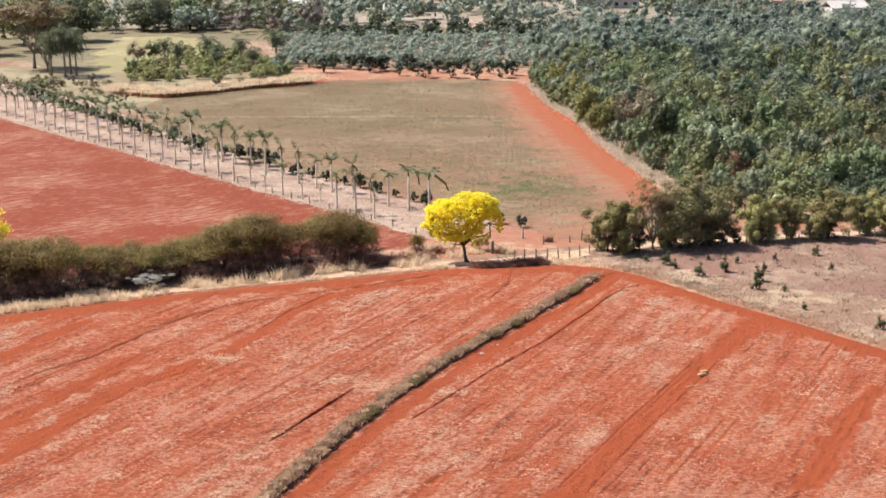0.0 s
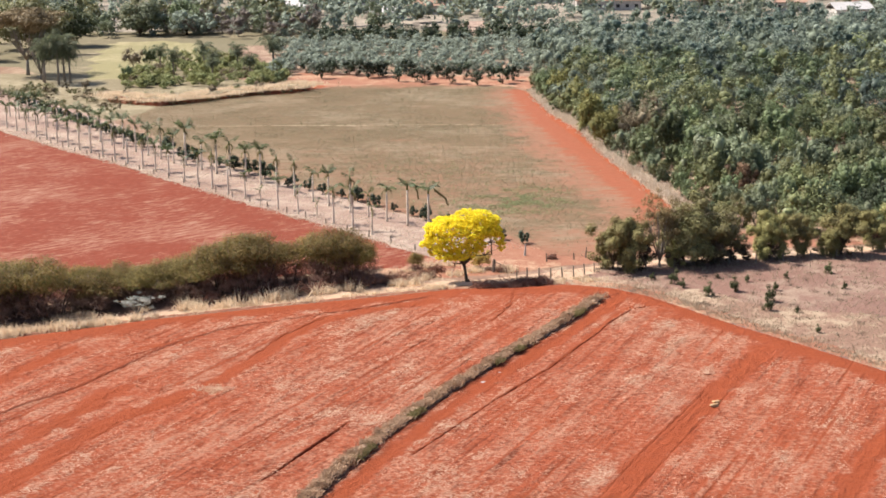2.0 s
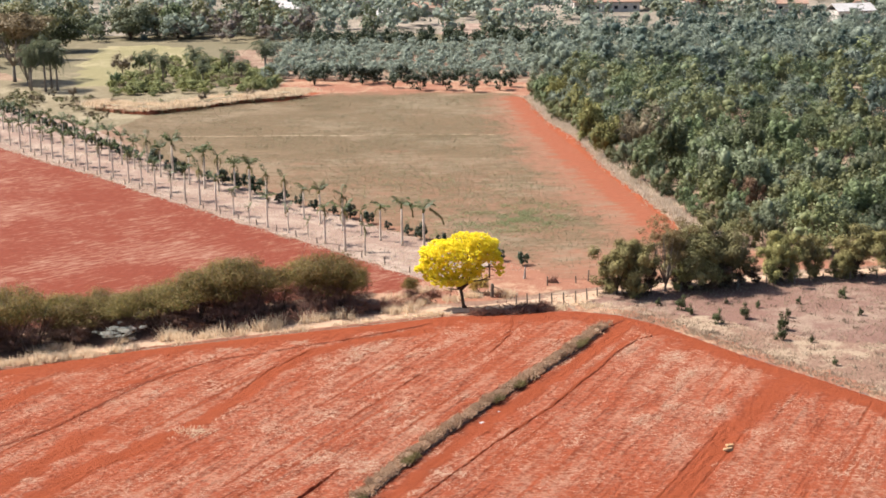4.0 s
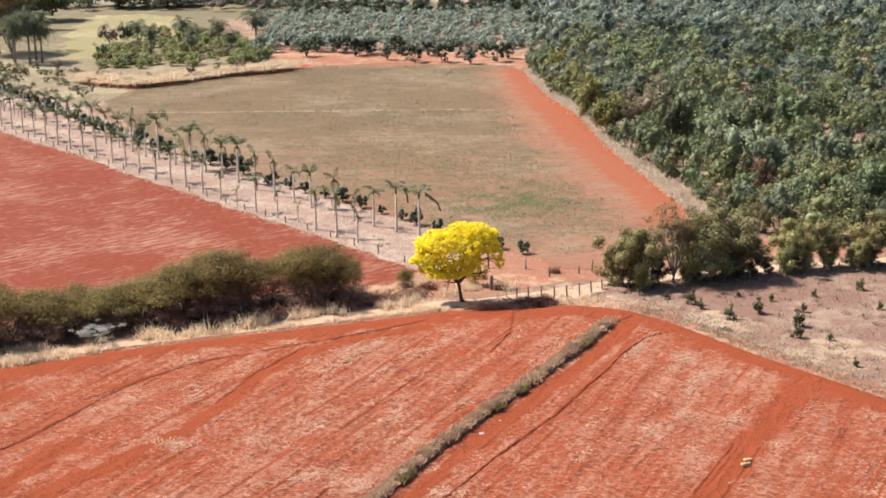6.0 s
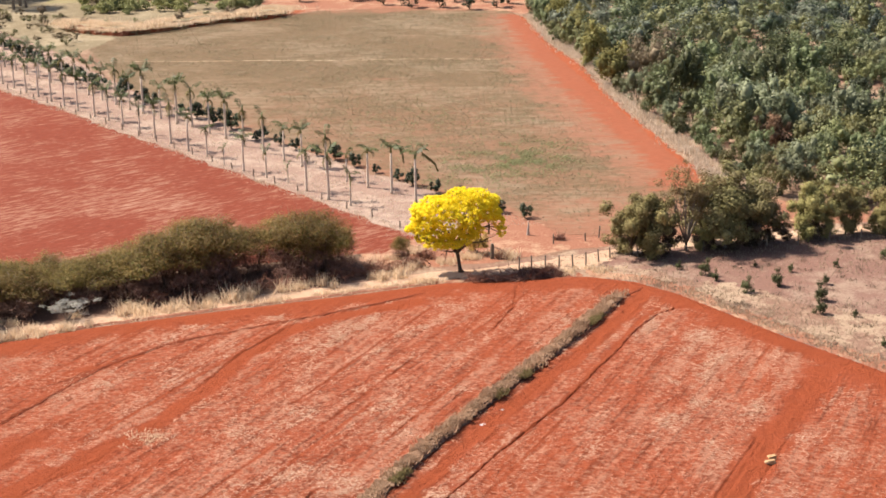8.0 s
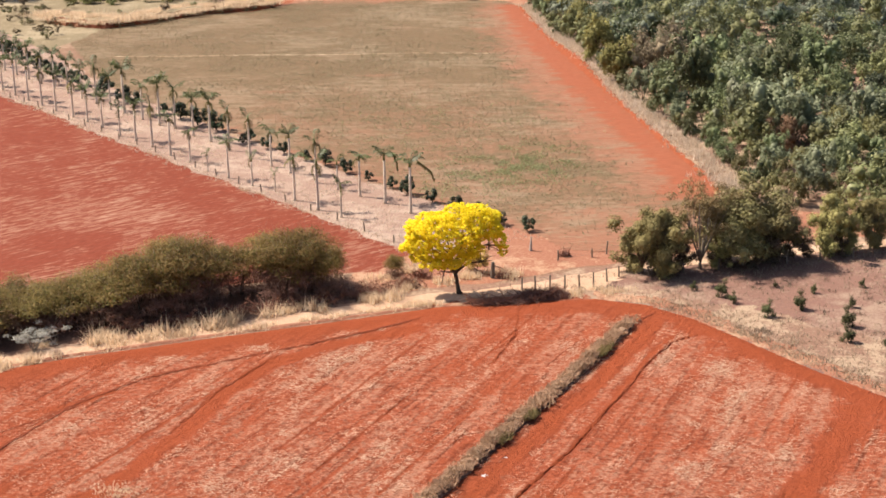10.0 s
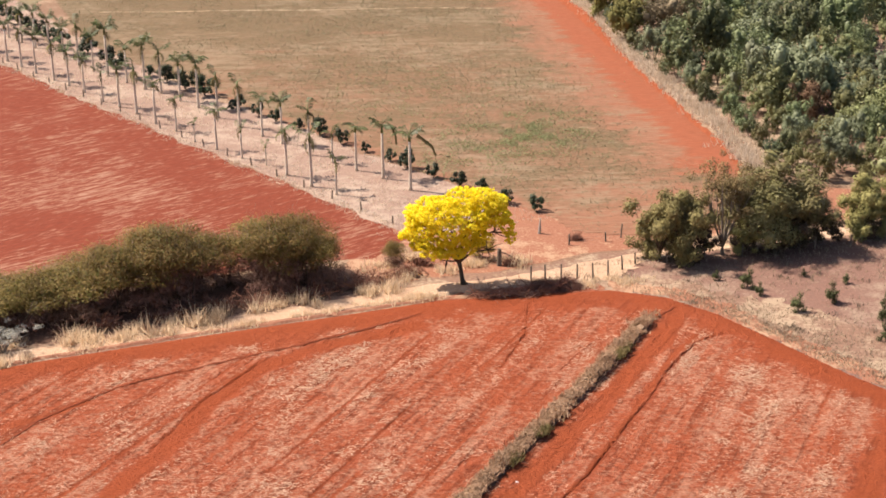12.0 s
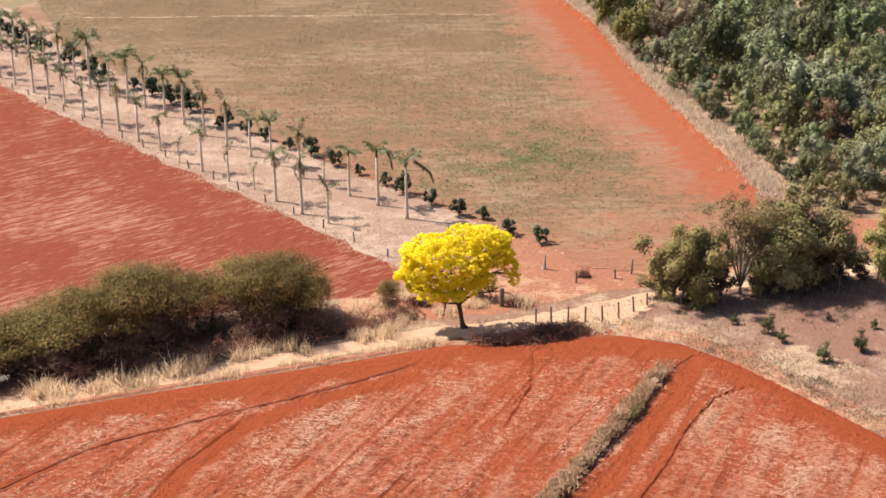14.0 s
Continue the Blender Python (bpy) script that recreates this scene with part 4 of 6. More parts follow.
# stubble rows
r = rng_for(28)
p = scatter(r, MID, 90000, 0.9, 5.0)
p[:, 0] = np.round(p[:, 0] / 0.9) * 0.9 + r.normal(size=len(p)) * 0.3
keep = mid_bare(p[:, 0], p[:, 1]) < r.uniform(0.1, 1.1, len(p))
p = p[keep & inside(p[:, 0], p[:, 1], MID) & ~inside(p[:, 0] + 0.5, p[:, 1], ROAD_L + ROAD_R[::-1])]
stuff("crop_stubble", lying(r, p, 0.13, 0.34, 0.3), L_STUBBLE, "rows of short green-brown crop stubble", "stubble")
p = np.concatenate([r.normal(size=(16000, 2)) * np.array([3.2, 4.5]) + np.array([6.8, 44]), r.normal(size=(7000, 2)) * np.array([9, 12]) + np.array([-6, 62]), r.normal(size=(5000, 2)) * np.array([4, 6]) + np.array([0, 36])])
p = p[inside(p[:, 0], p[:, 1], MID) & (vnoise(p[:, 0] * 1.6, p[:, 1], 2.2) > r.uniform(0.3, 0.9, len(p)))]
stuff("green_regrowth", lying(r, p, 0.12, 0.32, 0.4), L_REGROWTH, "patches of green regrowth between the stubble", "weeds")
# pale grass between track and orchard, and on the far bank
r = rng_for(29)
side = [(x + 1.0, y) for x, y in ROAD_R[:-1]] + [(26.5, 30)]
p = strip_places(r, side, 2600, 0.75) + np.array([0.6, 0])
stuff("trackside_grass", blades(r, p, 0.62 * (0.3 + 1.2 * vnoise(p[:, 0], p[:, 1], 1.6)), 0.045, 0.7, 0.02, 7, 0.3), L_TRACKSIDE, "pale dry grass along the red track", "grass")
r = rng_for(30)
p = strip_places(r, [(x, y + 2.8) for x, y in BANK], 6000, 1.9)
stuff("bank_grass", blades(r, p, 1.1 * (0.15 + vnoise(p[:, 0], p[:, 1], 2.4)), 0.04, 0.8, 0.95, 8, 0.4), L_STRAW, "pale golden dry grass on the bank", "grass")
r = rng_for(31)
p = np.concatenate([strip_places(r, AV_EDGE[:-1], 700, 0.5), scatter(r, AV_EDGE[:-1] + SHRUB_LINE[::-1][1:], 2500, 0.8, 3.0)])
stuff("avenue_grass", blades(r, p, 0.22, 0.03, 1.0, 0.05, 5, 0.22), L_TRACKSIDE, "short dry grass along the palm avenue", "grass")


# ---- trees ----
def leafy_tree(name, label, seed, height, radius, leaf, leaves, size, low=0.3, bark=None, clumps=26, category="tree", stems=5, trunk=0.14, ragged=0.25, up=0.6, corners=4, girth=(0.16, 0.34), solid=False, split=False, stray=0.1, fork=None, drape=1.0):
    """A tree at the origin: trunk with limbs, crown of leaf clumps."""
    rng = rng_for(seed)
    ob = thing(name, label, category)
    bm = bmesh.new()
    each = [] if split else None
    limbs(rng, bm, fork or height * low * 0.8, height * 0.8, trunk, radius * 0.6, stems, rng.uniform(-0.3, 0.3), each)
    stem = part("trunk", bm, bark or M_BARK, ob, smooth=True)
    for bm in each or []:
        part("limb", bm, bark or M_BARK, stem, smooth=True)
    blobs = crown_blobs(rng, radius, height * low, height, clumps, ragged, girth, drape)
    cloud = blob_leaves(rng, blobs, leaves, size, up=up, corners=corners, stray=stray)
    part_me("crown", from_arrays("crown", *(join(cloud, cores(rng, blobs[::2])) if solid else cloud)), leaf, ob)
    return ob


def place(model, x, y, turn, sx=1.0, sz=1.0, label="", group="", z=0.0):
    ob = copy_thing(model, pose(x, y, z, 0, 0, turn) @ Matrix.Diagonal((sx, sx, sz, 1)))
    return tagged(ob, label, group=group)


def move(model, x, y, turn, sx=1.0, sz=1.0, label="", group=""):
    model.matrix_world = pose(x, y, 0, 0, 0, turn) @ Matrix.Diagonal((sx, sx, sz, 1))
    return tagged(model, label, group=group)


# the flowering tree by the road
def flowering_tree():
    rng = rng_for(41)
    ob = thing("flowering_tree", "tree in full bright yellow blossom by the dirt road", "tree", (0, 0.4, 0))
    lean = Vector((0, -0.1, -0.15))
    bm = bmesh.new()
    fork = (-0.12, -0.05, 1.75)
    tube(bm, [(0.25, 0, -0.15), (0.12, 0, 0.25), (0.04, 0, 0.8), (-0.02, -0.02, 1.3), fork], [0.36, 0.19, 0.155, 0.15, 0.17], 9)
    ends = [((-1.2, 0.3, 3.6), (-2.9, 0.6, 5.0)), ((-0.5, -0.6, 4.2), (-1.2, -1.4, 6.3)), ((0.3, 0.8, 4.3), (0.9, 1.7, 6.7)), ((0.9, -0.2, 3.7), (2.3, -0.4, 5.6)),
            ((1.5, 0.1, 3.9), (3.3, 0.2, 4.6)), ((-0.7, 0.9, 3.3), (-2.0, 1.9, 4.3)), ((-0.6, -0.2, 2.0), (-1.5, -0.2, 2.2)), ((1.1, -0.5, 2.9), (2.9, -0.6, 3.2)), ((-1.0, -0.5, 2.7), (-3.0, -0.8, 3.4)), ((0.3, -0.7, 4.0), (0.8, -1.7, 6.2))]
    trunk = part("trunk", bm, M_BARK, ob, "dark bare trunk", True)
    for mid, end in ends:
        bm = bmesh.new()
        mid, end = Vector(mid) + 0.5 * lean, Vector(end) + lean
        tube(bm, [fork, Vector(fork).lerp(mid, 0.55) + Vector((0, 0, 0.1)), mid, mid.lerp(end, 0.55), end], [0.1, 0.085, 0.07, 0.05, 0.02], 7)
        for _ in range(4):
            tip = end + Vector(rng.uniform(-1, 1, 3)) * 1.1
            tube(bm, [mid.lerp(end, 0.5), mid.lerp(tip, 0.75), tip], [0.05, 0.03, 0.01], 5)
        part("limb", bm, M_BARK, trunk, smooth=True)
    main = [(-2.65, -0.05, 4.85, 1.7, 1.5, 1.13), (-3.16, 0.41, 3.95, 1.3, 1.14, 0.88), (-1.43, -0.78, 5.85, 1.8, 1.5, 1.19), (0.2, 0.22, 6.54, 1.9, 1.67, 1.13), (1.73, 0.22, 6.45, 1.6, 1.5, 1.19), (2.65, -0.05, 5.45, 1.2, 1.23, 0.99),
            (3.52, 0.04, 4.55, 0.65, 0.79, 0.74), (-0.51, -1.43, 4.85, 1.6, 1.06, 1.08), (0.92, -1.24, 5.34, 1.5, 1.06, 0.99), (0.0, 1.42, 5.34, 1.9, 1.06, 1.08), (-2.35, -0.6, 3.46, 1.2, 0.97, 0.69), (-0.92, -0.97, 3.85, 1.1, 0.79, 0.59),
            (-4.28, -0.05, 3.95, 0.5, 0.53, 0.29), (1.22, 0.87, 4.25, 0.8, 0.79, 0.49), (-1.22, -0.42, 3.06, 1.0, 0.79, 0.49), (0.71, -0.6, 3.75, 1.1, 0.79, 0.59), (1.43, 0.14, 3.26, 0.6, 0.53, 0.34), (1.84, -0.32, 5.05, 1.0, 0.79, 0.59),
            (3.77, -0.24, 3.85, 0.42, 0.53, 0.74), (-3.06, 0.14, 3.1, 0.8, 0.7, 0.45), (-3.1, 0.63, 5.24, 1.0, 1.14, 0.94), (-2.2, 0.97, 5.98, 1.3, 1.32, 0.83), (-3.7, 0.29, 4.19, 0.6, 0.79, 0.83), (2.6, 0.71, 6.08, 1.1, 1.23, 0.83),
            (3.2, 0.8, 5.13, 0.7, 0.88, 0.73), (-2.0, -0.98, 2.82, 1.2, 0.79, 0.52), (-0.5, -1.24, 2.82, 0.9, 0.7, 0.42), (0.6, -0.65, 3.14, 0.9, 0.7, 0.52), (1.6, -0.47, 3.98, 0.8, 0.7, 0.52), (-3.6, 0.8, 5.45, 0.7, 1.06, 0.62),
            (2.9, 0.8, 6.29, 0.8, 1.06, 0.52)]
    for x, y, z, a, b, c in main:
        small = []
        for _ in range(int(95 * a * b) + 20):
            d = unit(rng.normal(size=3) + np.array([0, 0, 0.25])) * rng.uniform(0.7, 1.0)
            k = rng.uniform(0.05, 0.14)
            small.append((x + d[0] * a * 0.9, y + d[1] * b * 0.97, z + d[2] * c * 0.9, k * rng.uniform(0.7, 2.0), k * rng.uniform(0.7, 1.6), k * rng.uniform(0.5, 1.1)))
        part_me("crown_lobe", from_arrays("crown_lobe", *blob_leaves(rng, small, 27 * len(small), 0.11, 0.8, 0.3, 0.7, stray=0.05)), L_YELLOW, ob, "dense bright yellow flowers")
    return ob


flowering_tree()
second = thing("flowering_tree", "second yellow-blossomed tree rising behind the hedge", "tree", (-50.6, -3.5, 0))
rng = rng_for(43)
bm = bmesh.new()
limbs(rng, bm, 2.0, 6.0, 0.2, 2.2, 6)
part("trunk", bm, M_BARK, second, smooth=True)
part_me("crown", from_arrays("crown", *blob_leaves(rng, crown_blobs(rng, 3.1, 2.4, 6.8, 90), 12000, 0.2, 0.75)), L_YELLOW, second)


L_DRYBUSH = leaf_material("dry_yellowish_leaves", (0.42, 0.29, 0.07), (0.58, 0.43, 0.13), 0.4, 0.0)
bush = leafy_tree("roadside_bush", "small yellowish olive bush beside the gate post", 44, 2.0, 1.25, L_DRYBUSH, 3200, 0.13, 0.1, M_BARK, 22, "shrub", 6, 0.03, ragged=0.8)
move(bush, 1.6, 6.0, 0, 1.05, 1.0)
sapling = thing("sapling", "thin dark leafless sapling behind the blossoming tree", "sapling", (2.6, 12.4, 0))
bm = bmesh.new()
tube(bm, [(0, 0, -0.1), (0.02, 0, 0.7), (-0.03, 0.02, 1.5), (0.02, 0, 2.1)], [0.09, 0.075, 0.06, 0.02], 7)
for a in (0.4, 2.5, 4.4):
    tube(bm, [(-0.01, 0.01, 1.3), (0.25 * math.cos(a), 0.25 * math.sin(a), 1.75), (0.4 * math.cos(a), 0.4 * math.sin(a), 2.2)], [0.04, 0.025, 0.01], 5)
part("stem", bm, M_BARK, sapling, smooth=True)


# hedge of bushy trees along the road
def hedge_bush(seed):
    rng = rng_for(seed)
    ob = thing("hedge_bush", "bushy olive-brown roadside shrub with bare lower stems", "shrub")
    for i in range(8):
        bm = bmesh.new()
        a = rng.uniform(0, 2 * math.pi)
        x, y = rng.normal() * 1.2, rng.normal() * 0.9
        e = (x + math.cos(a) * 1.4, y + math.sin(a) * 1.3, rng.uniform(3.0, 4.6))
        tube(bm, [(x, y, -0.1), (x + math.cos(a) * 0.3, y + math.sin(a) * 0.3, 1.3), e], [0.07, 0.05, 0.015], 5)
        part("stem", bm, M_BARK, ob, smooth=True)
    blobs = crown_blobs(rng, 2.9, 2.5, 5.5, 70, 0.7, (0.2, 0.42))
    v, f = blob_leaves(rng, blobs, 10000, 0.26, 0.3, 0.5, 0.5, 3, 0.25)
    twigs = blobs[rng.integers(0, len(blobs), 900), :3] + rng.normal(size=(900, 3)) * 0.35
    tv, tf = blades(rng, twigs[:, :2], 0.7, 0.012, 0.5, 0, 1, 0.1)
    tv = tv.reshape(-1, 3, 3) + np.array([0, 0, 1]) * twigs[:, 2][:, None, None]
    part_me("crown", from_arrays("crown", v, f), L_HEDGE, ob)
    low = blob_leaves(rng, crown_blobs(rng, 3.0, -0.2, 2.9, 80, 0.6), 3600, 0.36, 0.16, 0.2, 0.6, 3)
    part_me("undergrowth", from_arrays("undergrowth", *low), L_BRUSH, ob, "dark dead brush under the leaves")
    part_me("twig_fringe", from_arrays("twig_fringe", tv.reshape(-1, 3), tf), L_WEED, ob, "thin dry upright twigs")
    return ob


hedge_models = [hedge_bush(50 + i) for i in range(3)]
# dark sheet that colours the hedge's shade onto the soil below it
sheet("hedge_floor", [(-50, -20.2), (-42, -16.8), (-29.3, -10.7), (-19, -6.4), (-9.5, -2.2), (-5.5, 0.2), (-9, 4), (-18, 3), (-30, -2), (-50, -10)], 0.011, M_SHADED_SOIL, "soil under the roadside hedge, coloured dark with its shade", "ground", 0.8, 0.25, 14)
HEDGE = [(-49, -17.5, 1.0, 0.9), (-44.5, -14.5, 1.0, 0.92), (-40, -12.8, 1.05, 0.95), (-36, -9.8, 0.95, 0.7), (-32, -7.8, 0.95, 0.66), (-28, -5.8, 0.95, 0.68), (-24.5, -4.6, 1.05, 1.0), (-21.4, -3.2, 1.05, 1.14),
         (-13.6, -0.4, 0.85, 1.02), (-10.8, 0.6, 0.66, 0.78), (-22.5, -0.6, 1.05, 1.0), (-15, 1.8, 0.95, 0.85), (-30, -4.6, 1.0, 0.66), (-38, -8.0, 1.0, 0.7), (-47, -12, 1.1, 1.0), (-5.2, 4.2, 0.3, 0.42), (-19, 0.4, 0.95, 0.8), (-26.5, -2.9, 0.95, 0.72), (-34, -6.0, 1.0, 0.64), (-43, -11, 1.0, 0.95), (-12.4, 2.6, 0.75, 0.85)]
for i, (x, y, s, h) in enumerate(HEDGE):
    make = move if i < 3 else place
    make(hedge_models[i % 3], x, y, i * 77.0, s, h, group="hedge along the road")

white = thing("pale_shrub", "low pale silvery shrub at the field edge", "shrub", (-31.2, -12.2, 0))
rng = rng_for(60)
bm = bmesh.new()
for i in range(8):
    a = i * 0.785
    tube(bm, [(0, 0, -0.1), (math.cos(a) * 0.5, math.sin(a) * 0.4, 0.7), (math.cos(a) * 1.9, math.sin(a) * 1.0, 1.4)], [0.05, 0.035, 0.01], 5)
part("brushwood", bm, M_PALE_BARK, white)
part_me("crown", from_arrays("crown", *blob_leaves(rng, crown_blobs(rng, 2.1, 0.7, 1.7, 34, 0.6, (0.1, 0.24)), 2000, 0.16, 0.4)), L_PALE, white)

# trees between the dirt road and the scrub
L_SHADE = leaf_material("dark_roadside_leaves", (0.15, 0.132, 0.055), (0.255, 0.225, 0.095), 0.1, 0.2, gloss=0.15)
L_ROAD = leaf_material("dusty_olive_leaves", (0.21, 0.186, 0.07), (0.33, 0.292, 0.12), 0.12, 0.2)
L_THIN = leaf_material("sparse_reddish_leaves", (0.15, 0.105, 0.05), (0.25, 0.185, 0.095), 0.25, 0.15)
olive = leafy_tree("roadside_tree", "bushy olive-green tree beside the dirt road", 61, 6.1, 2.35, L_ROAD, 12500, 0.2, 0.06, M_BARK, 52, split=True, stems=9, ragged=0.75, up=0.5, corners=3, girth=(0.18, 0.34), fork=0.5, solid=True)
move(olive, 15.5, 5.4, 10, 0.95, 0.95, group="trees along the dirt road")
place(olive, 17.3, 4.9, 130, 0.98, 1.02)
bare = leafy_tree("roadside_tree", "half-bare tree with pale stems and reddish dry leaves beside the road", 62, 7.9, 3.1, L_THIN, 8500, 0.15, 0.4, M_PALE_BARK, 80, split=True, stems=11, trunk=0.15, ragged=1.0, girth=(0.08, 0.2), fork=0.6)
move(bare, 20.5, 6.5, 40, group="trees along the dirt road")
shade = leafy_tree("roadside_tree", "dense dark-green tree shading the dirt road", 63, 7.2, 2.9, L_SHADE, 15000, 0.21, 0.1, M_PALE_BARK, 56, split=True, stems=9, ragged=0.7, up=0.5, corners=3, girth=(0.18, 0.34), fork=0.6, solid=True)
move(shade, 24.2, 7.4, 0, 1.02, 0.95, group="trees along the dirt road")
place(shade, 26.6, 8.4, 120, 1.0, 0.92)
place(shade, 22.4, 9.0, 250, 0.7, 0.85)
place(olive, 22.2, 6.6, 70, 0.52, 0.52, "low yellowish olive bush under the roadside trees")
for x, y, s, h in ((32.2, 10.4, 0.92, 0.95), (36.0, 11.6, 0.75, 0.85), (33.6, 10.8, 0.6, 0.6), (40.8, 12.0, 1.05, 1.0), (39.2, 11.4, 0.6, 0.55), (44.8, 14.4, 0.85, 0.8), (48.5, 14.8, 1.0, 1.0), (53, 16, 1, 1), (58, 17, 1.1, 1)):
    place(olive, x, y, x * 37, s, h)

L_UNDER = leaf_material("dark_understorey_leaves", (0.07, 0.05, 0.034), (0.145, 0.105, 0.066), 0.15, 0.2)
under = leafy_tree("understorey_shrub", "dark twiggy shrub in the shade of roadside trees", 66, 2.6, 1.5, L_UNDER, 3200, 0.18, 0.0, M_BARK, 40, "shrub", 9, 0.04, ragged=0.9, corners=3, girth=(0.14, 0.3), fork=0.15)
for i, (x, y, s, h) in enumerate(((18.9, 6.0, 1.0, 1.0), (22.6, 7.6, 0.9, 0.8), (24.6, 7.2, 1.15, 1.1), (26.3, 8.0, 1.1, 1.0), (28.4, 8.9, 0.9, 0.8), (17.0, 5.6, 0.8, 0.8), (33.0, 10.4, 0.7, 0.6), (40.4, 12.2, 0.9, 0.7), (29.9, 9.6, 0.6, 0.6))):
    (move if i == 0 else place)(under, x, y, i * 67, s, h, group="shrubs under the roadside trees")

M_BRANCH = plain_material("dead_branch", (0.17, 0.072, 0.047), (0.28, 0.14, 0.095), 9, 0.9)


# dead branches heaped at the field corner
def brush_pile(x, y, size, seed, label):
    rng = rng_for(seed)
    ob = thing("brush_pile", label, "brushwood", (x, y, 0.02))
    for _ in range(26):
        a, c = rng.uniform(0, 2 * math.pi), rng.normal(size=2) * size * np.array([0.55, 0.28])
        n = rng.uniform(0.5, 1.1) * size
        e = Vector((c[0] + math.cos(a) * n, c[1] + math.sin(a) * n * 0.5, rng.uniform(0.2, 0.8) * min(size, 1.3)))
        s = Vector((c[0] - math.cos(a) * n * 0.5, c[1] - math.sin(a) * n * 0.3, 0.04))
        bm = bmesh.new()
        tube(bm, [s, s.lerp(e, 0.5) + Vector((rng.normal() * 0.1, rng.normal() * 0.1, 0.12)), e], [0.045, 0.03, 0.008], 5)
        for _ in range(4):
            f = s.lerp(e, rng.uniform(0.3, 0.9))
            tube(bm, [f, f + Vector(rng.normal(size=3) * 0.35) + Vector((0, 0, 0.15))], [0.018, 0.004], 4)
        part("branch", bm, M_BRANCH, ob, smooth=True)
    b = rng.normal(size=(int(30 * size), 3)) * np.array([0.6, 0.3, 0.1]) * size
    b[:, 2] = 0.22 + abs(b[:, 2]) * 1.3
    b = np.concatenate([b, np.full((len(b), 3), 0.3)], 1)
    part_me("dead_leaves", from_arrays("dead_leaves", *blob_leaves(rng, b, int(420 * size), 0.16, 0.25, 0.1, 0.5, 3)), L_BRUSH, ob, "withered dark-brown leaves")
    return ob


brush_pile(4.1, -2.5, 1.9, 160, "heap of dark dead branches at the field corner")
brush_pile(6.7, -0.8, 1.35, 161, "tangle of dark withered brush beside the road")
brush_pile(2.0, -2.6, 1.1, 167, "flattened dark dead branches at the field edge")
brush_pile(3.9, 4.5, 0.6, 165, "small dry brush beside the gate post")
brush_pile(9.3, 10.3, 0.45, 166, "dead shrub in the bare yard")
brush_pile(-6.8, 0.9, 1.7, 162, "low dark-brown dead brush at the end of the hedge")
for k, (x, y, size) in enumerate(((-8.2, -0.4, 1.5), (-11.2, -2.2, 1.5), (-14.6, -3.4, 1.6), (-17.6, -4.3, 1.4), (-21.2, -6.0, 1.5), (-25.0, -7.8, 1.4))):
    brush_pile(x, y, size, 170 + k, "low dark-brown dead brush along the hedge foot")
brush_pile(-4.2, 2.2, 1.3, 163, "dry brown brush behind the dirt road")
brush_pile(-2.9, 4.6, 1.0, 164, "small dry brush heap near the yellow tree")

# small shrubs on the scrub
L_SMALL = leaf_material("dusty_shrub_leaves", (0.06, 0.068, 0.03), (0.125, 0.13, 0.058), 0.2, 0.25)
small = leafy_tree("small_shrub", "small round dark-green shrub on dry scrub", 64, 1.55, 0.72, L_SMALL, 1700, 0.13, -0.12, M_BARK, 14, "shrub", 6, 0.03, ragged=0.5, girth=(0.28, 0.5), fork=0.1)
for i, (x, y, s) in enumerate(((21.2, -1.0, 0.9), (24.1, -5.8, 1.05), (27.0, -4.1, 1.15), (29.9, -7.9, 1.2), (29.1, -11.2, 1.0), (31.0, -3.6, 0.7), (28.7, -0.1, 0.6), (32.9, 1.2, 0.6), (19.2, 0.7, 0.6),
                              (22.0, -2.5, 0.75), (32.3, -19.0, 0.6), (37.8, -25.6, 0.9), (38.0, -3.0, 0.6), (31.6, -12.0, 0.5), (37.6, 3.4, 0.9), (44.5, -2.0, 0.8), (42, -14, 0.7), (26.0, 1.4, 0.45))):
    (move if i == 0 else place)(small, x, y, i * 50, s * 0.88, s * 0.9, group="shrubs on the scrub")

# dark shrubs in a line beside the palms
dark = leafy_tree("dark_shrub", "round dark-leaved shrub in a planted line", 65, 1.7, 0.85, L_MANGO, 900, 0.2, 0.08, M_BARK, 16, "shrub", 4, 0.05)
SHRUBS = [(6.2, 17.9, 0.95), (3.7, 20.0, 0.95), (1.6, 24.0, 0.8), (-0.5, 25.0, 1.05), (-3.0, 28.0, 0.95), (-5.6, 31.2, 1.25), (-7.3, 33.8, 0.8), (-9.9, 37.0, 0.7), (-12.5, 40.0, 1.1), (-15.0, 43.4, 1.3), (-17.4, 45.7, 0.85), (-20.3, 49.0, 0.95), (-22.5, 51.6, 1.05),
          (-25.1, 55.2, 1.15), (-25.6, 54.2, 0.9), (-29.7, 60.8, 1.9), (-32.5, 64.0, 1.85), (-35.4, 67.7, 1.7), (-38.2, 71.0, 1.1), (-43.0, 75.8, 1.5), (-45.0, 78.6, 1.6), (-48.9, 84.2, 1.9), (-53.8, 89.9, 1.6)]
SHRUBS += [(-53.8 - 2.5 * k, 89.9 + 3.7 * k, 1.3 + 0.4 * ((k * 7) % 5) / 5) for k in range(1, 16)]
for k, (x, y, s) in enumerate(SHRUBS):
    (move if k == 0 else place)(dark, x, y, k * 47, s, s * (1.0 if k < 13 else 0.85), group="planted line of dark shrubs")


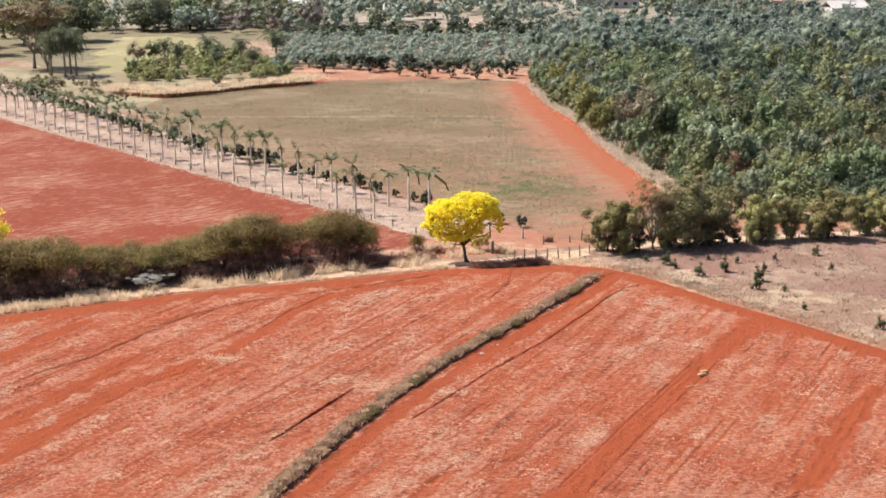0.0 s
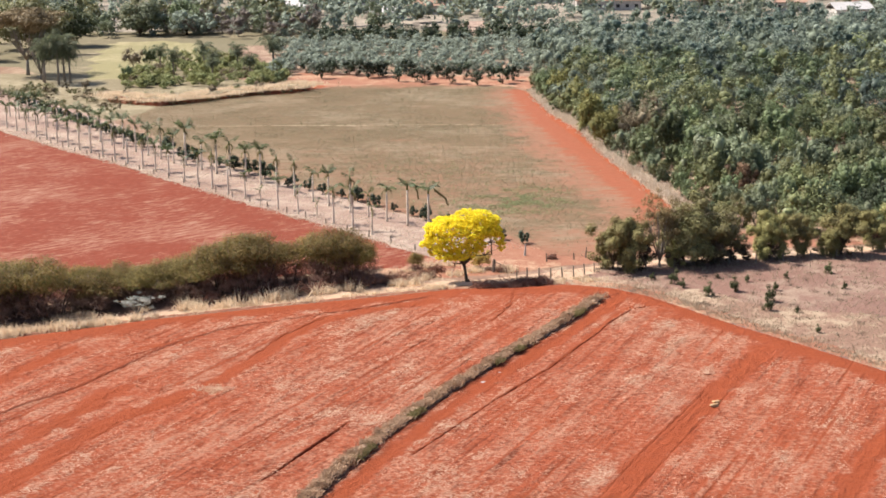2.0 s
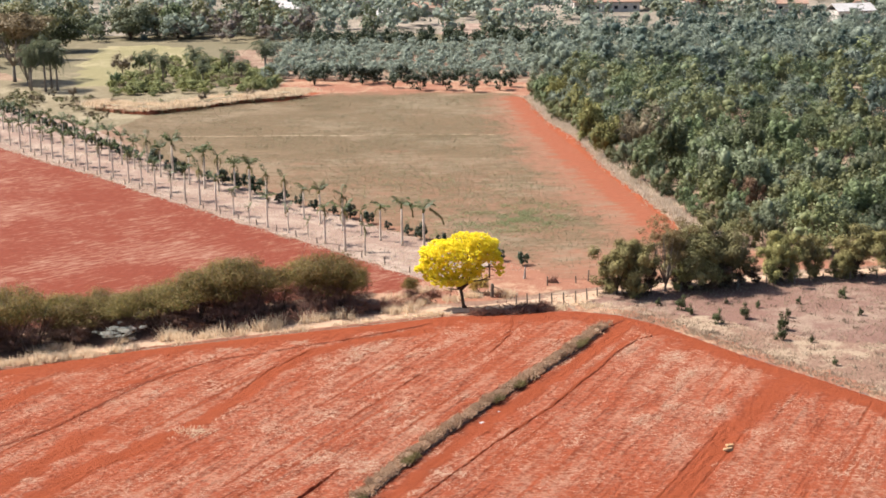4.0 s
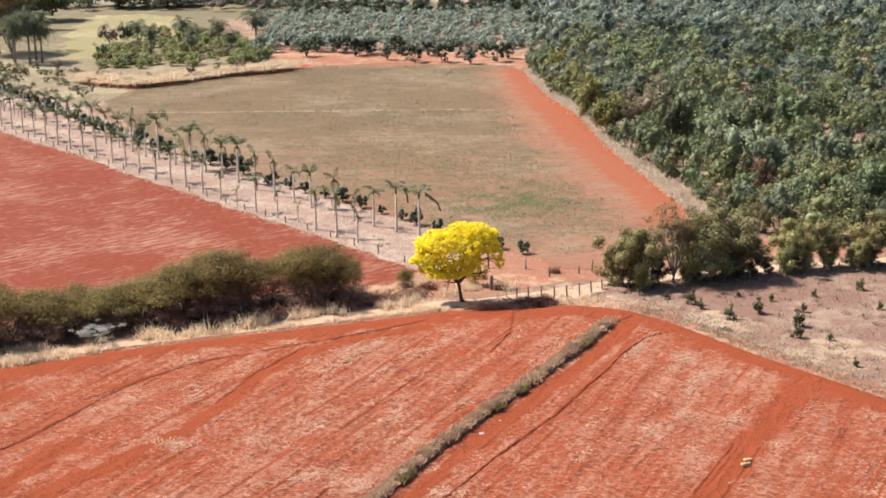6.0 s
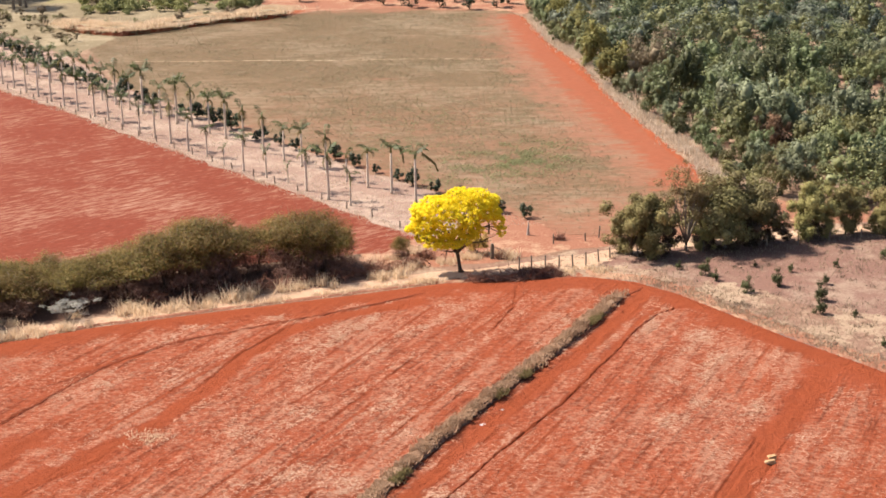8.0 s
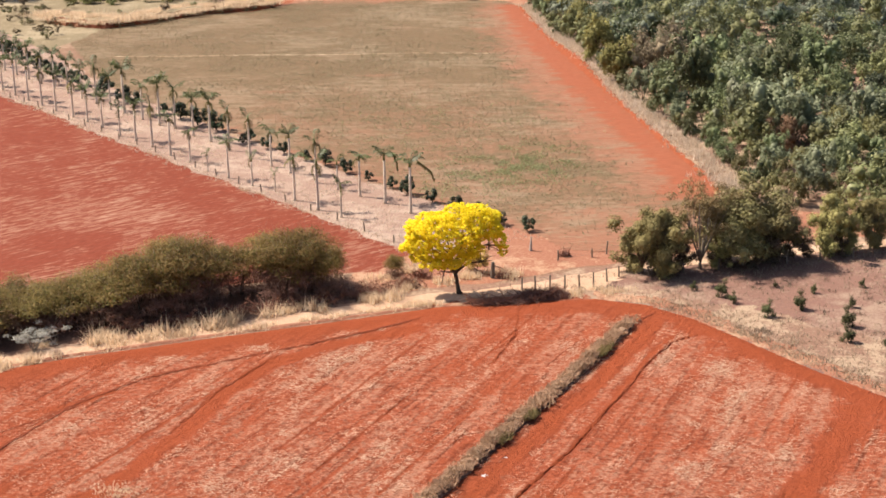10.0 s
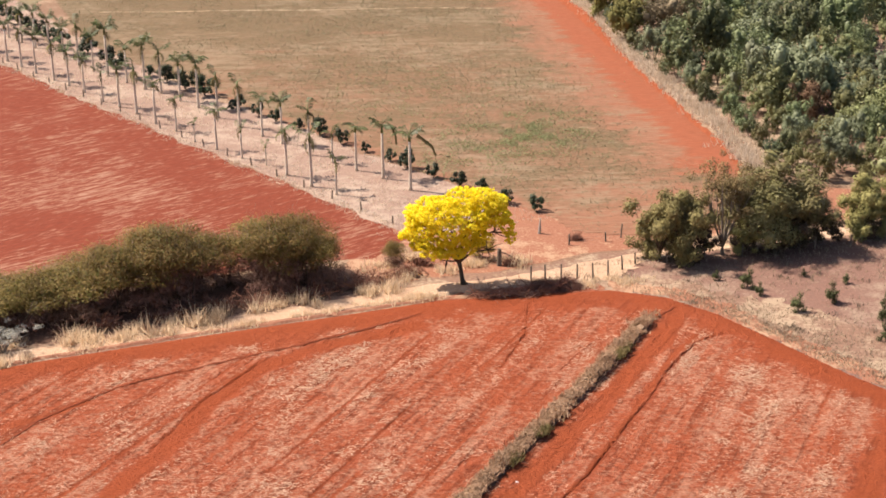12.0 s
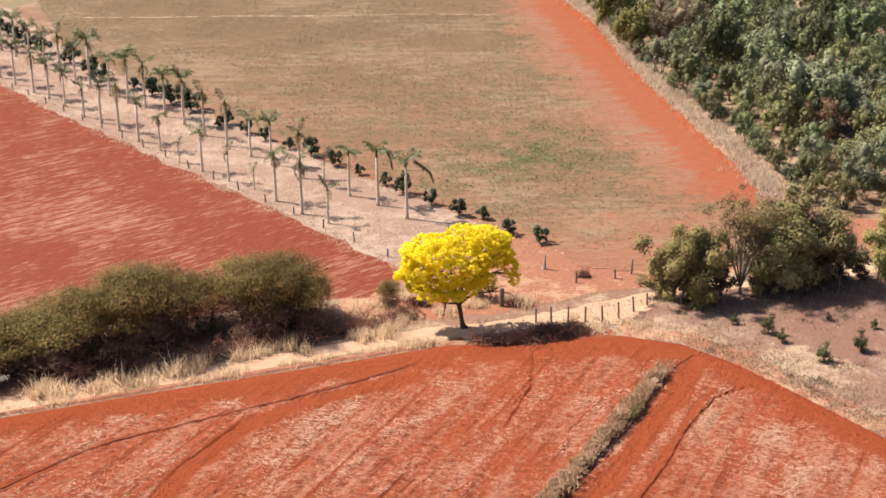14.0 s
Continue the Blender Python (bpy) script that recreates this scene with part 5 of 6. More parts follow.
# ---- palms ----
def frond(rng, length, dry, droop):
    """One feather leaf along +x from the origin, with leaflets."""
    bm = bmesh.new()
    pts = []
    for i in range(7):
        t = i / 6
        pts.append(Vector((length * t * (1 - 0.22 * t), 0, length * (0.75 * t - droop * t * t))))
    tube(bm, pts, [0.035, 0.03, 0.026, 0.022, 0.017, 0.012, 0.005], 4)
    for i in range(1, 22):
        t = i / 22
        j = t * 6
        a = pts[int(j)].lerp(pts[min(int(j) + 1, 6)], j - int(j))
        w = length * 0.28 * math.sin(math.pi * min(1, 0.12 + t * 0.92)) + 0.08
        for s in (-1, 1):
            tip = a + Vector((w * 0.45, s * w * rng.uniform(0.7, 1.0), -w * rng.uniform(0.1, 0.8)))
            mid = a.lerp(tip, 0.5) + Vector((0.05, 0, 0.02))
            q = [bm.verts.new(v) for v in (a, mid + Vector((0.045, 0, 0)), tip, mid - Vector((0.045, 0, 0)))]
            bm.faces.new(q)
    me = bpy.data.meshes.new("frond")
    bm.to_mesh(me)
    bm.free()
    me.materials.append(L_PALM_DRY if dry else L_PALM)
    return me


_fr = rng_for(70)
FRONDS = [frond(_fr, 1.95, False, d) for d in (0.4, 0.65, 0.95)]
DRY_FRONDS = [frond(_fr, 1.5, True, d) for d in (1.2, 1.7)]


def palm_model(seed, green, dry, trunk=4.2):
    rng = rng_for(seed)
    kind = "full green crown" if green > 7 else "sparse ragged crown"
    ob = thing("palm", f"young royal palm with pale straight trunk and {kind}", "palm tree", group="double palm row")
    bm = bmesh.new()
    tube(bm, [(0, 0, -0.1), (0, 0, 0.3), (0.02, 0, 1.4), (0, 0.02, trunk * 0.6), (0, 0, trunk)], [0.22, 0.16, 0.14, 0.13, 0.105], 9)
    part("trunk", bm, M_PALM_BARK, ob, smooth=True)
    bm = bmesh.new()
    tube(bm, [(0, 0, trunk), (0, 0, trunk + 0.35), (0, 0, trunk + 0.75)], [0.13, 0.12, 0.06], 8)
    part("crownshaft", bm, M_PALM_SHAFT, ob, "smooth green crownshaft", True)
    for i in range(green + dry):
        old = i >= green
        me = (DRY_FRONDS if old else FRONDS)[int(rng.integers(0, 2 if old else 3))]
        f = part_me("frond", me, None, ob)
        f.matrix_basis = pose(0, 0, trunk + (0.55 if not old else 0.3), 0, rng.uniform(-45, 15) if not old else rng.uniform(15, 45), i * 137.5 + rng.uniform(-20, 20))
    return ob


def hanging_frond(palm, path, half):
    """A long bent frond with drooping leaflets, withered towards its tip."""
    rng = rng_for(79)
    n = len(path)
    stalk = bmesh.new()
    tube(stalk, path, [0.04 * (1 - 0.8 * i / (n - 1)) for i in range(n)], 5)
    f = part("hanging_frond", stalk, M_PALM_SHAFT, palm, "long bent frond, withered brown at its tip")
    bm = bmesh.new()
    pts = [Vector(p) for p in path]
    for i in range(46):
        t = (0.3 + 0.7 * i / 45) * (n - 1) * 0.999
        a = pts[int(t)].lerp(pts[int(t) + 1], t - int(t))
        for side in (-1, 1):
            w = half * rng.uniform(0.6, 1.0)
            tip = a + Vector((rng.uniform(-0.1, 0.2), side * w * 0.5, -w * 1.1))
            mid = a.lerp(tip, 0.5)
            bm.faces.new([bm.verts.new(v) for v in (a, mid + Vector((0.05, 0, 0)), tip, mid - Vector((0.05, 0, 0)))])
    part("leaflets", bm, L_PALM_DRY, f, "hanging brown leaflets")


END_PALMS = [palm_model(77, 6, 0, 4.6), palm_model(78, 7, 0, 4.4)]
hanging_frond(END_PALMS[0], [(0, 0, 5.2), (0.5, 0, 5.45), (1.0, 0, 5.05), (1.6, 0, 4.6), (2.05, 0, 4.2), (2.3, 0, 3.5)], 0.42)
hanging_frond(END_PALMS[1], [(0, 0, 5.0), (0.55, 0, 5.35), (1.0, 0, 4.9), (1.2, 0, 4.3), (1.3, 0, 3.5)], 0.32)
FULL = [palm_model(71, 10, 1, 4.6), palm_model(72, 9, 2, 4.3)]
SPARSE = [palm_model(73, 4, 2, 4.3), palm_model(74, 3, 1, 3.8), palm_model(75, 2, 3, 4.4)]
_used = set()
_pr = rng_for(76)


def put_palm(x, y, full, size):
    m = (FULL if full else SPARSE)[int(_pr.integers(0, 2 if full else 3))]
    (place if id(m) in _used else move)(m, x, y, float(_pr.uniform(0, 360)), size, size)
    _used.add(id(m))


# the row beside the ploughed field, then the row beside the shrubs
FRONT_ROW = [(-11.5, 23.2), (-14.0, 25.7), (-16.7, 29.3), (-19.1, 32.8), (-21.8, 35.3), (-24.8, 38.5), (-27.5, 41.4), (-30.2, 45.7), (-33.0, 48.9), (-35.9, 53.0), (-38.5, 56.2), (-40.9, 58.6), (-44.1, 63.2), (-46.8, 66.7), (-49.3, 69.5), (-52.5, 73.3), (-55.3, 76.9)]
BACK_ROW = [(-4.9, 24.3), (-7.6, 28.0), (-10.3, 30.7), (-12.8, 33.4), (-15.3, 36.2), (-18.5, 40.4), (-20.9, 43.3), (-23.8, 47.1), (-26.7, 50.9), (-29.6, 55.4), (-32.2, 58.6), (-35.1, 62.4), (-37.4, 64.4), (-40.2, 67.8), (-43.3, 71.4), (-45.6, 73.8), (-48.4, 77.8)]
FRONT_ROW += [(-55.3 - 2.76 * k, 76.9 + 3.46 * k) for k in range(1, 14)]
BACK_ROW += [(-48.4 - 2.76 * k, 77.8 + 3.46 * k) for k in range(1, 15)]
for k, (x, y) in enumerate(FRONT_ROW):
    put_palm(x, y, k in (10, 12, 13, 15) or k > 16, {0: 0.76, 7: 0.78, 3: 0.6, 6: 0.62}.get(k, _pr.uniform(0.86, 1.04)))
for k, (x, y) in enumerate(BACK_ROW):
    if k < 2:
        move(END_PALMS[k], x, y, 0, 1.0, 1.0)
        continue
    put_palm(x, y, k in (0, 1, 5, 9, 10, 12, 14, 15) or k > 16, {9: 1.15, 12: 1.2, 14: 1.22, 2: 0.95}.get(k, _pr.uniform(0.9, 1.08)))


# ---- orchard and woods ----
def wood_tree(seed, leaf, label, height=5.6, radius=2.6, leaves=1850, size=0.38, low=0.03):
    return leafy_tree("orchard_tree", label, seed, height, radius, leaf, leaves, size, low, M_BARK, 30, stems=2, trunk=0.15, ragged=0.6, up=0.3, corners=3, girth=(0.16, 0.36), solid=True, stray=0.05, drape=1.5)


WOODS = [wood_tree(80, L_DARK, "dense dark-green rounded orchard tree"), wood_tree(81, L_GREEN, "dense mid-green rounded orchard tree"), wood_tree(82, L_GREEN, "broad leafy green orchard tree", 6.6, 3.1),
         wood_tree(83, L_DARK, "tall dark-green leafy orchard tree", 7.2, 2.9), wood_tree(84, L_GREY, "grey-green leafy tree in the orchard", 5.6, 2.7), wood_tree(85, L_OLIVE, "olive-green leafy tree in the orchard", 5.2, 2.6), wood_tree(89, L_DEEP, "deep shadowy green orchard tree", 6.4, 2.9)]
SPECIAL = {"lime": wood_tree(86, L_LIME, "yellowish-green young tree at the orchard edge", 4.6, 2.2, 2600, 0.31), "rust": wood_tree(88, L_RUST, "withered rust-brown tree among green ones", 4.6, 2.2, 2400, 0.24), "brown": wood_tree(87, L_BROWN, "dry brownish leafless-looking tree in the orchard", 5.0, 2.9, 2600, 0.27)}
WOOD_EDGE = [(9.2, 160), (13.2, 127), (16.6, 109), (20.2, 80), (24.2, 55), (26.2, 44), (28.2, 34), (29.5, 25), (34, 20.8), (42, 20.8), (54, 20), (80, 26)]
rng = rng_for(90)
first, spots = set(), []
for key, x, y, s in (("lime", 20.3, 88, 1.3), ("lime", 18.8, 104, 1.1), ("brown", 23.6, 89.5, 1.2), ("brown", 27.2, 91, 1.15), ("rust", 35.2, 47, 0.95), ("lime", 17.0, 128, 1.0), ("lime", 15.5, 142, 1.0)):
    m = SPECIAL[key]
    (place if key in first else move)(m, x, y, x * 91, s, s, group="orchard beside the track")
    first.add(key)
    spots += [(x, y, 2.2), (x + 1.5, y - 1.5, 2), (x - 1, y - 2.5, 2)]
for i, (x, y) in enumerate(along(WOOD_EDGE[:11], 3.0)):
    if i % 9 == 5 or (x - 31.5) ** 2 + (y - 22) ** 2 < 14 or any((x - a) ** 2 + (y - b) ** 2 < 7 for a, b, _ in spots):
        continue
    k = int(rng.choice(7, p=[0.14, 0.24, 0.12, 0.12, 0.14, 0.16, 0.08]))
    s = float(rng.uniform(0.5, 0.85))
    x, y = x + 1.5 + float(rng.normal()) * 0.5, y + float(rng.normal()) * 0.6
    (place if k in first else move)(WOODS[k], x, y, float(rng.uniform(0, 360)), s, s * float(rng.uniform(0.85, 1.15)), group="orchard beside the track")
    first.add(k)
    spots.append((x, y, 3))
wood_poly = WOOD_EDGE + [(112, 60), (118, 150), (112, 172), (20, 178)]
wood_count = 0
for _ in range(26000):
    if wood_count >= 350:
        break
    x, y = rng.uniform(9, 118), rng.uniform(19, 178)
    if x > 12 + (y + 155) * 0.29 or y > 112 or not inside(np.array([x]), np.array([y]), wood_poly)[0]:
        continue
    need = float(rng.uniform(2.5, 3.4) if y < 62 else rng.uniform(3.2, 4.5))
    if line_distance(np.array([x]), np.array([y]), WOOD_EDGE)[0] < 1.2 or any((x - a) ** 2 + (y - b) ** 2 < need * need for a, b, _ in spots):
        continue
    if (x - 37) ** 2 + (y - 99) ** 2 < 16 or (x - 31.5) ** 2 + (y - 22) ** 2 < 16 or (x - 39.5) ** 2 + (y - 28) ** 2 < 5:
        continue
    spots.append((x, y, need))
    patch = float(vnoise(np.array([x]), np.array([y]), 11)[0]) + float(rng.normal()) * 0.14
    k = (6, 3, 0, 1, 2, 4, 5)[int(np.clip((patch - 0.12) / 0.76 * 7, 0, 6))]
    s = float(rng.uniform(0.6, 1.15) + 0.55 * rng.random() ** 3) * (0.8 if y < 34 else 1.0)
    (place if k in first else move)(WOODS[k], x, y, float(rng.uniform(0, 360)), s, s * float(rng.uniform(0.85, 1.1)), group="orchard beside the track")
    first.add(k)
    wood_count += 1


# single great crowns that stand out of the wood
for i in range(34):
    y = float(rng.uniform(112, 235))
    x = float(rng.uniform(24 + (y - 112) * 0.1, 12 + (y + 155) * 0.28))
    k = (6, 6, 3, 5, 6, 2, 1)[i % 7]
    s = float(rng.uniform(1.25, 1.9))
    place(WOODS[k], x, y, i * 71, s, s * float(rng.uniform(0.8, 1.0)), group="orchard beside the track")


def far_trees(name, places, leaf, label, low, high, leaves, size, seed, radius=(2.2, 3.8)):
    """Many simple far trees in one mesh, each a ragged crown of leaf clumps."""
    rng = rng_for(seed)
    clouds = []
    for x, y in places:
        h, R = rng.uniform(low, high), rng.uniform(*radius)
        b = crown_blobs(rng, R, h * 0.06, h, 12, 0.35, (0.24, 0.48))
        b[:, 0] += x
        b[:, 1] += y
        clouds += [blob_leaves(rng, b, int(leaves * 1.4), size, up=0.4, corners=3, stray=0.08), cores(rng, b[:5])]
    return stuff(name, join(*clouds), leaf, label, "woods")


r = rng_for(91)
# both greens are lightened towards blue to carry the haze of distance
L_MIST = leaf_material("hazed_green_leaves", (0.175, 0.205, 0.145), (0.275, 0.305, 0.22), 0.25, 0.3)
L_MIST_DARK = leaf_material("hazed_deep_green_leaves", (0.085, 0.118, 0.092), (0.165, 0.202, 0.158), 0.25, 0.3, gloss=0.2)
def spaced(rng, poly, count, gap):
    """Random places inside a polygon that keep a distance from one another."""
    kept = []
    for x, y in scatter(rng, poly, count * 6):
        if all((x - a) ** 2 + (y - b) ** 2 > gap * gap for a, b in kept):
            kept.append((x, y))
        if len(kept) == count:
            break
    return np.array(kept)


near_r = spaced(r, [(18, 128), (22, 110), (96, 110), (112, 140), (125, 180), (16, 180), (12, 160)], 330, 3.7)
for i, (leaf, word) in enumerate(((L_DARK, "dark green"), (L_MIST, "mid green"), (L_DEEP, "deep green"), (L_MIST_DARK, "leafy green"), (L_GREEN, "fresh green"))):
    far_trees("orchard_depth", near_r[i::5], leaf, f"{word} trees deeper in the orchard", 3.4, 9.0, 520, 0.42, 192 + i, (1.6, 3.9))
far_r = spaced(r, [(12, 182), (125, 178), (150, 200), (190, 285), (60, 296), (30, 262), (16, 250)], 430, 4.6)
for i, (leaf, word) in enumerate(((L_MIST_DARK, "dark green"), (L_MIST, "mid green"), (L_FAR_HAZE, "grey green"))):
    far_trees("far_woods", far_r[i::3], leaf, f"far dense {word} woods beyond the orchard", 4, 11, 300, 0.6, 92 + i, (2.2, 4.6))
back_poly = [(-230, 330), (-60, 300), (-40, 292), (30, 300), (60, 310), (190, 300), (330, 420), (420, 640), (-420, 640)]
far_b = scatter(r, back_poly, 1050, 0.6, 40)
for i, (leaf, word) in enumerate(((L_GREY, "grey green"), (L_FAR_HAZE, "haze-grey green"), (L_FAR_HAZE, "haze-pale green"))):
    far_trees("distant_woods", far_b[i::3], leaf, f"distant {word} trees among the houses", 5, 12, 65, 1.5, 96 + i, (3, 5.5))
far_l = scatter(r, [(-240, 200), (-120, 285), (-95, 296), (-60, 290), (-45, 300), (-70, 330), (-250, 330)], 230)
for i, (leaf, word) in enumerate(((L_GREY, "grey green"), (L_OLIVE, "olive green"))):
    far_trees("meadow_woods", far_l[i::2], leaf, f"{word} trees behind the meadow", 5, 11, 150, 1.05, 100 + i, (3, 5))

# far orchard rows
orch = leafy_tree("young_orchard_tree", "small round dark orchard tree on red clay", 110, 4.0, 1.9, L_MANGO, 900, 0.36, 0.0, M_BARK, 18, "tree", 4, 0.1)
ORCHARD_FRONT = [(-40.8, 196), (-36.0, 183.4), (-34.5, 191), (-30.4, 191), (-25.6, 183.8), (-23.4, 185.5), (-22.7, 188), (-18.6, 177), (-17.2, 188), (-12.6, 172.5), (-10.4, 183), (-7.1, 172.2), (-4.6, 181), (-1.5, 169), (1.2, 180), (3.9, 171.8), (6.0, 177), (-14.8, 176), (-28.8, 189)]
for k, (x, y) in enumerate(ORCHARD_FRONT):
    s = 0.92 + 0.34 * ((k * 5) % 7) / 7
    (move if k == 0 else place)(orch, x, y, k * 61, s, s, group="front rows of the far orchard")
r = rng_for(111)
pts = [(x + r.normal() * 0.8, y + r.normal() * 0.8) for y in np.arange(192, 262, 4.8) for x in np.arange(-86, 20, 4.2) if x > -50 - 0.25 * max(0, y - 222)]
far_trees("far_orchard", pts, L_FAR_HAZE, "rows of small far orchard trees in haze-paled grey-green", 2.6, 3.8, 130, 0.55, 112, (1.6, 2.3))
pts = [(x + r.normal(), y + r.normal()) for y in (263, 268, 274) for x in np.arange(-48, 22, 3.4)]
far_trees("far_hedgerow", pts, L_DEEP, "dark tree line closing the far orchard", 3.6, 5.6, 170, 0.6, 113, (1.7, 2.6))

# low brown scrub at the foot of the bank
r = rng_for(213)
pts = [(x + r.normal() * 0.3, y - 0.7 + r.normal() * 0.3) for x, y in along(BANK, 1.3) if r.random() < 0.8]
far_trees("bank_scrub", pts, L_UMBER, "low brown scrub along the eroded bank", 0.6, 1.3, 60, 0.22, 214, (0.5, 1.0))

pts = scatter(r, [(-68, 124), (-66, 140), (-76, 150), (-74, 166), (-96, 172), (-128, 176), (-104, 160), (-84, 138)], 70, 0.5, 6.0)
far_trees("rough_scrub", pts[:40], L_UMBER, "low brownish bushes in the rough grass", 0.6, 1.7, 70, 0.26, 215, (0.6, 1.3))
far_trees("rough_scrub", pts[40:], L_OLIVE, "low olive bushes in the rough grass", 0.8, 2.2, 80, 0.28, 216, (0.7, 1.5))

# scrub patch with palms beside the bank
r = rng_for(114)
pts = scatter(r, [(-84, 181), (-72, 166), (-48, 170), (-42, 178), (-48, 208), (-62, 226), (-76, 226), (-80, 200)], 130)
far_trees("thicket", pts[112:], L_BROWN, "dry brownish bushes in the thicket", 1.4, 2.8, 200, 0.42, 118, (1.2, 2.2))
far_trees("thicket", pts[:60], L_THICKET, "green thicket beside the earth bank", 1.4, 3.2, 260, 0.42, 115, (1.2, 2.4))
L_BRIGHT = leaf_material("fresh_thicket_leaves", (0.21, 0.215, 0.08), (0.33, 0.325, 0.135), 0.3, 0.2)
far_trees("thicket", pts[60:112], L_BRIGHT, "yellowish green thicket beside the earth bank", 1.5, 3.2, 240, 0.42, 116, (1.2, 2.2))
TALL_FRONDS = [frond(_fr, 3.2, False, d) for d in (0.7, 1.0, 1.5)]
for _me in TALL_FRONDS:
    _me.materials[0] = L_DROOP


def tall_palm(seed):
    rng = rng_for(seed)
    ob = thing("tall_palm", "tall wild palm with a bushy drooping crown", "palm tree")
    bm = bmesh.new()
    tube(bm, [(0, 0, -0.1), (0.05, 0, 2), (0.1, 0.05, 4.0), (0.05, 0, 5.6)], [0.2, 0.15, 0.13, 0.14], 8)
    part("trunk", bm, M_PALE_BARK, ob, smooth=True)
    for i in range(26):
        f = part_me("frond", TALL_FRONDS[i % 3], None, ob)
        f.matrix_basis = pose(0.05, 0, 5.5, 0, float(rng.uniform(-60, 85)), i * 137.5) @ Matrix.Diagonal((0.85, 0.85, 1.25, 1))
    return ob


TALL = [tall_palm(171)]
for i, (x, y, s) in enumerate(((-70, 190, 1.3), (-62, 196, 1.2), (-57, 200, 1.4), (-66, 206, 1.4), (-52, 186, 1.2), (-76, 204, 1.3), (-49.5, 204, 1.75), (-60, 184, 1.1))):
    (move if i == 0 else place)(TALL[0], x, y, i * 70, s * 0.85, s * 0.72, "wild palm above the green thicket", "palms in the thicket")
for i, (x, y, s) in enumerate(((-95.2, 176.6, 1.6), (-92.1, 176.4, 1.75), (-92.3, 181.7, 1.7), (-96.8, 181, 1.45), (-90.2, 178.5, 1.5))):
    place(TALL[0], x, y, i * 110, s * 0.8, s * 1.0, "tall drooping palm by the meadow", "palm clump by the meadow")
place(WOODS[0], -43.5, 172.5, 0, 0.65, 0.65, "dark bush at the end of the bank", "bushes by the bank")
place(WOODS[5], -47.5, 171, 40, 0.7, 0.7, "brownish olive bush at the bank", "bushes by the bank")
place(WOODS[0], -78.5, 181.5, 90, 0.8, 0.7, "dark green bush at the thicket edge", "bushes by the bank")
place(WOODS[1], -72.5, 170.0, 10, 0.45, 0.5, "small round green bush on the bank", "bushes by the bank")
place(WOODS[0], -80, 212, 50, 0.95, 0.9, "dark tree alone at the meadow", "meadow trees")
place(SPECIAL["brown"], -84, 211, 70, 0.8, 0.7, "brownish tree at the meadow", "meadow trees")
spread = leafy_tree("great_tree", "tall spreading tree with brownish umbrella crown", 123, 15.5, 9.2, L_CANOPY, 7500, 0.6, 0.62, M_PALE_BARK, 70, split=True, stems=9, trunk=0.4, ragged=0.4, girth=(0.12, 0.26), fork=3.5)
move(spread, -104.5, 195, 20, 1, 1, group="great trees by the meadow")
bare_big = leafy_tree("bare_tree", "leafless whitish tree below the great canopy", 124, 9.5, 4.2, L_WEED, 900, 0.25, 0.5, M_PALE_BARK, 40, split=True, stems=14, trunk=0.22, ragged=0.8, fork=1.2)
move(bare_big, -99.0, 186.5, 0)

r = rng_for(117)
L_TWIG = leaf_material("grey_brown_twigs", (0.19, 0.152, 0.12), (0.28, 0.235, 0.19), 0.2, 0.15)
pts = scatter(r, [(-98, 296), (-80, 284), (-52, 280), (-44, 300), (-60, 330), (-98, 330)], 60)
far_trees("bare_woods", pts[:30], L_TWIG, "leafless brownish-grey trees beyond the thicket", 5, 10, 170, 0.6, 119, (2.6, 4.4))
far_trees("bare_woods", pts[30:], L_FAR_HAZE, "haze-greyed green trees beyond the thicket", 4, 9, 200, 0.7, 120, (2.4, 4.2))

for i, (x, y, s) in enumerate(((-80, 152.5, 0.3), (-70.5, 147.5, 0.22), (-66, 146, 0.3), (-59.5, 146.5, 0.2), (-54, 151.5, 0.26), (-50, 157, 0.3), (-88, 160, 0.35), (-46.2, 160.5, 0.34), (-62, 151, 0.2), (-92, 152, 0.3), (-84, 168, 0.3))):
    place((WOODS[5], SPECIAL["brown"], WOODS[1])[i % 3], x, y, i * 63, s, s, "low scraggy bush in the pale bank grass", "bushes by the bank", 0.9 if y < 158 and x > -73 else 0.0)

# great trees left of the meadow
great = leafy_tree("great_tree", "huge spreading tree with brownish green crown", 120, 15, 9.5, L_OLIVE, 5200, 0.9, 0.2, M_BARK, 40, stems=7, trunk=0.5)
move(great, -117, 240, 0, 1, 1, group="great trees by the meadow")
for x, y, s, lab in ((-131, 226, 0.9, ""), (-126, 258, 0.9, "")):
    place(great, x, y, x * 3, s, s)
great2 = leafy_tree("great_tree", "huge dark-green spreading tree by the meadow", 121, 13, 8, L_DARK, 4600, 0.85, 0.12, M_BARK, 40, stems=7, trunk=0.45)
move(great2, -115, 265, 0, 1, 0.9, group="great trees by the meadow")
place(great2, -140, 245, 60, 1.1, 1)
soft = leafy_tree("great_tree", "round grey-green bamboo-like tree behind the meadow", 122, 11, 7, L_GREY, 4600, 0.7, 0.05, M_BARK, 40, stems=7, trunk=0.3)
move(soft, -102, 296, 0, 1, 1, group="great trees by the meadow")
place(great2, -89, 300, 130, 0.8, 0.85, "dark grey-green tree behind the meadow")


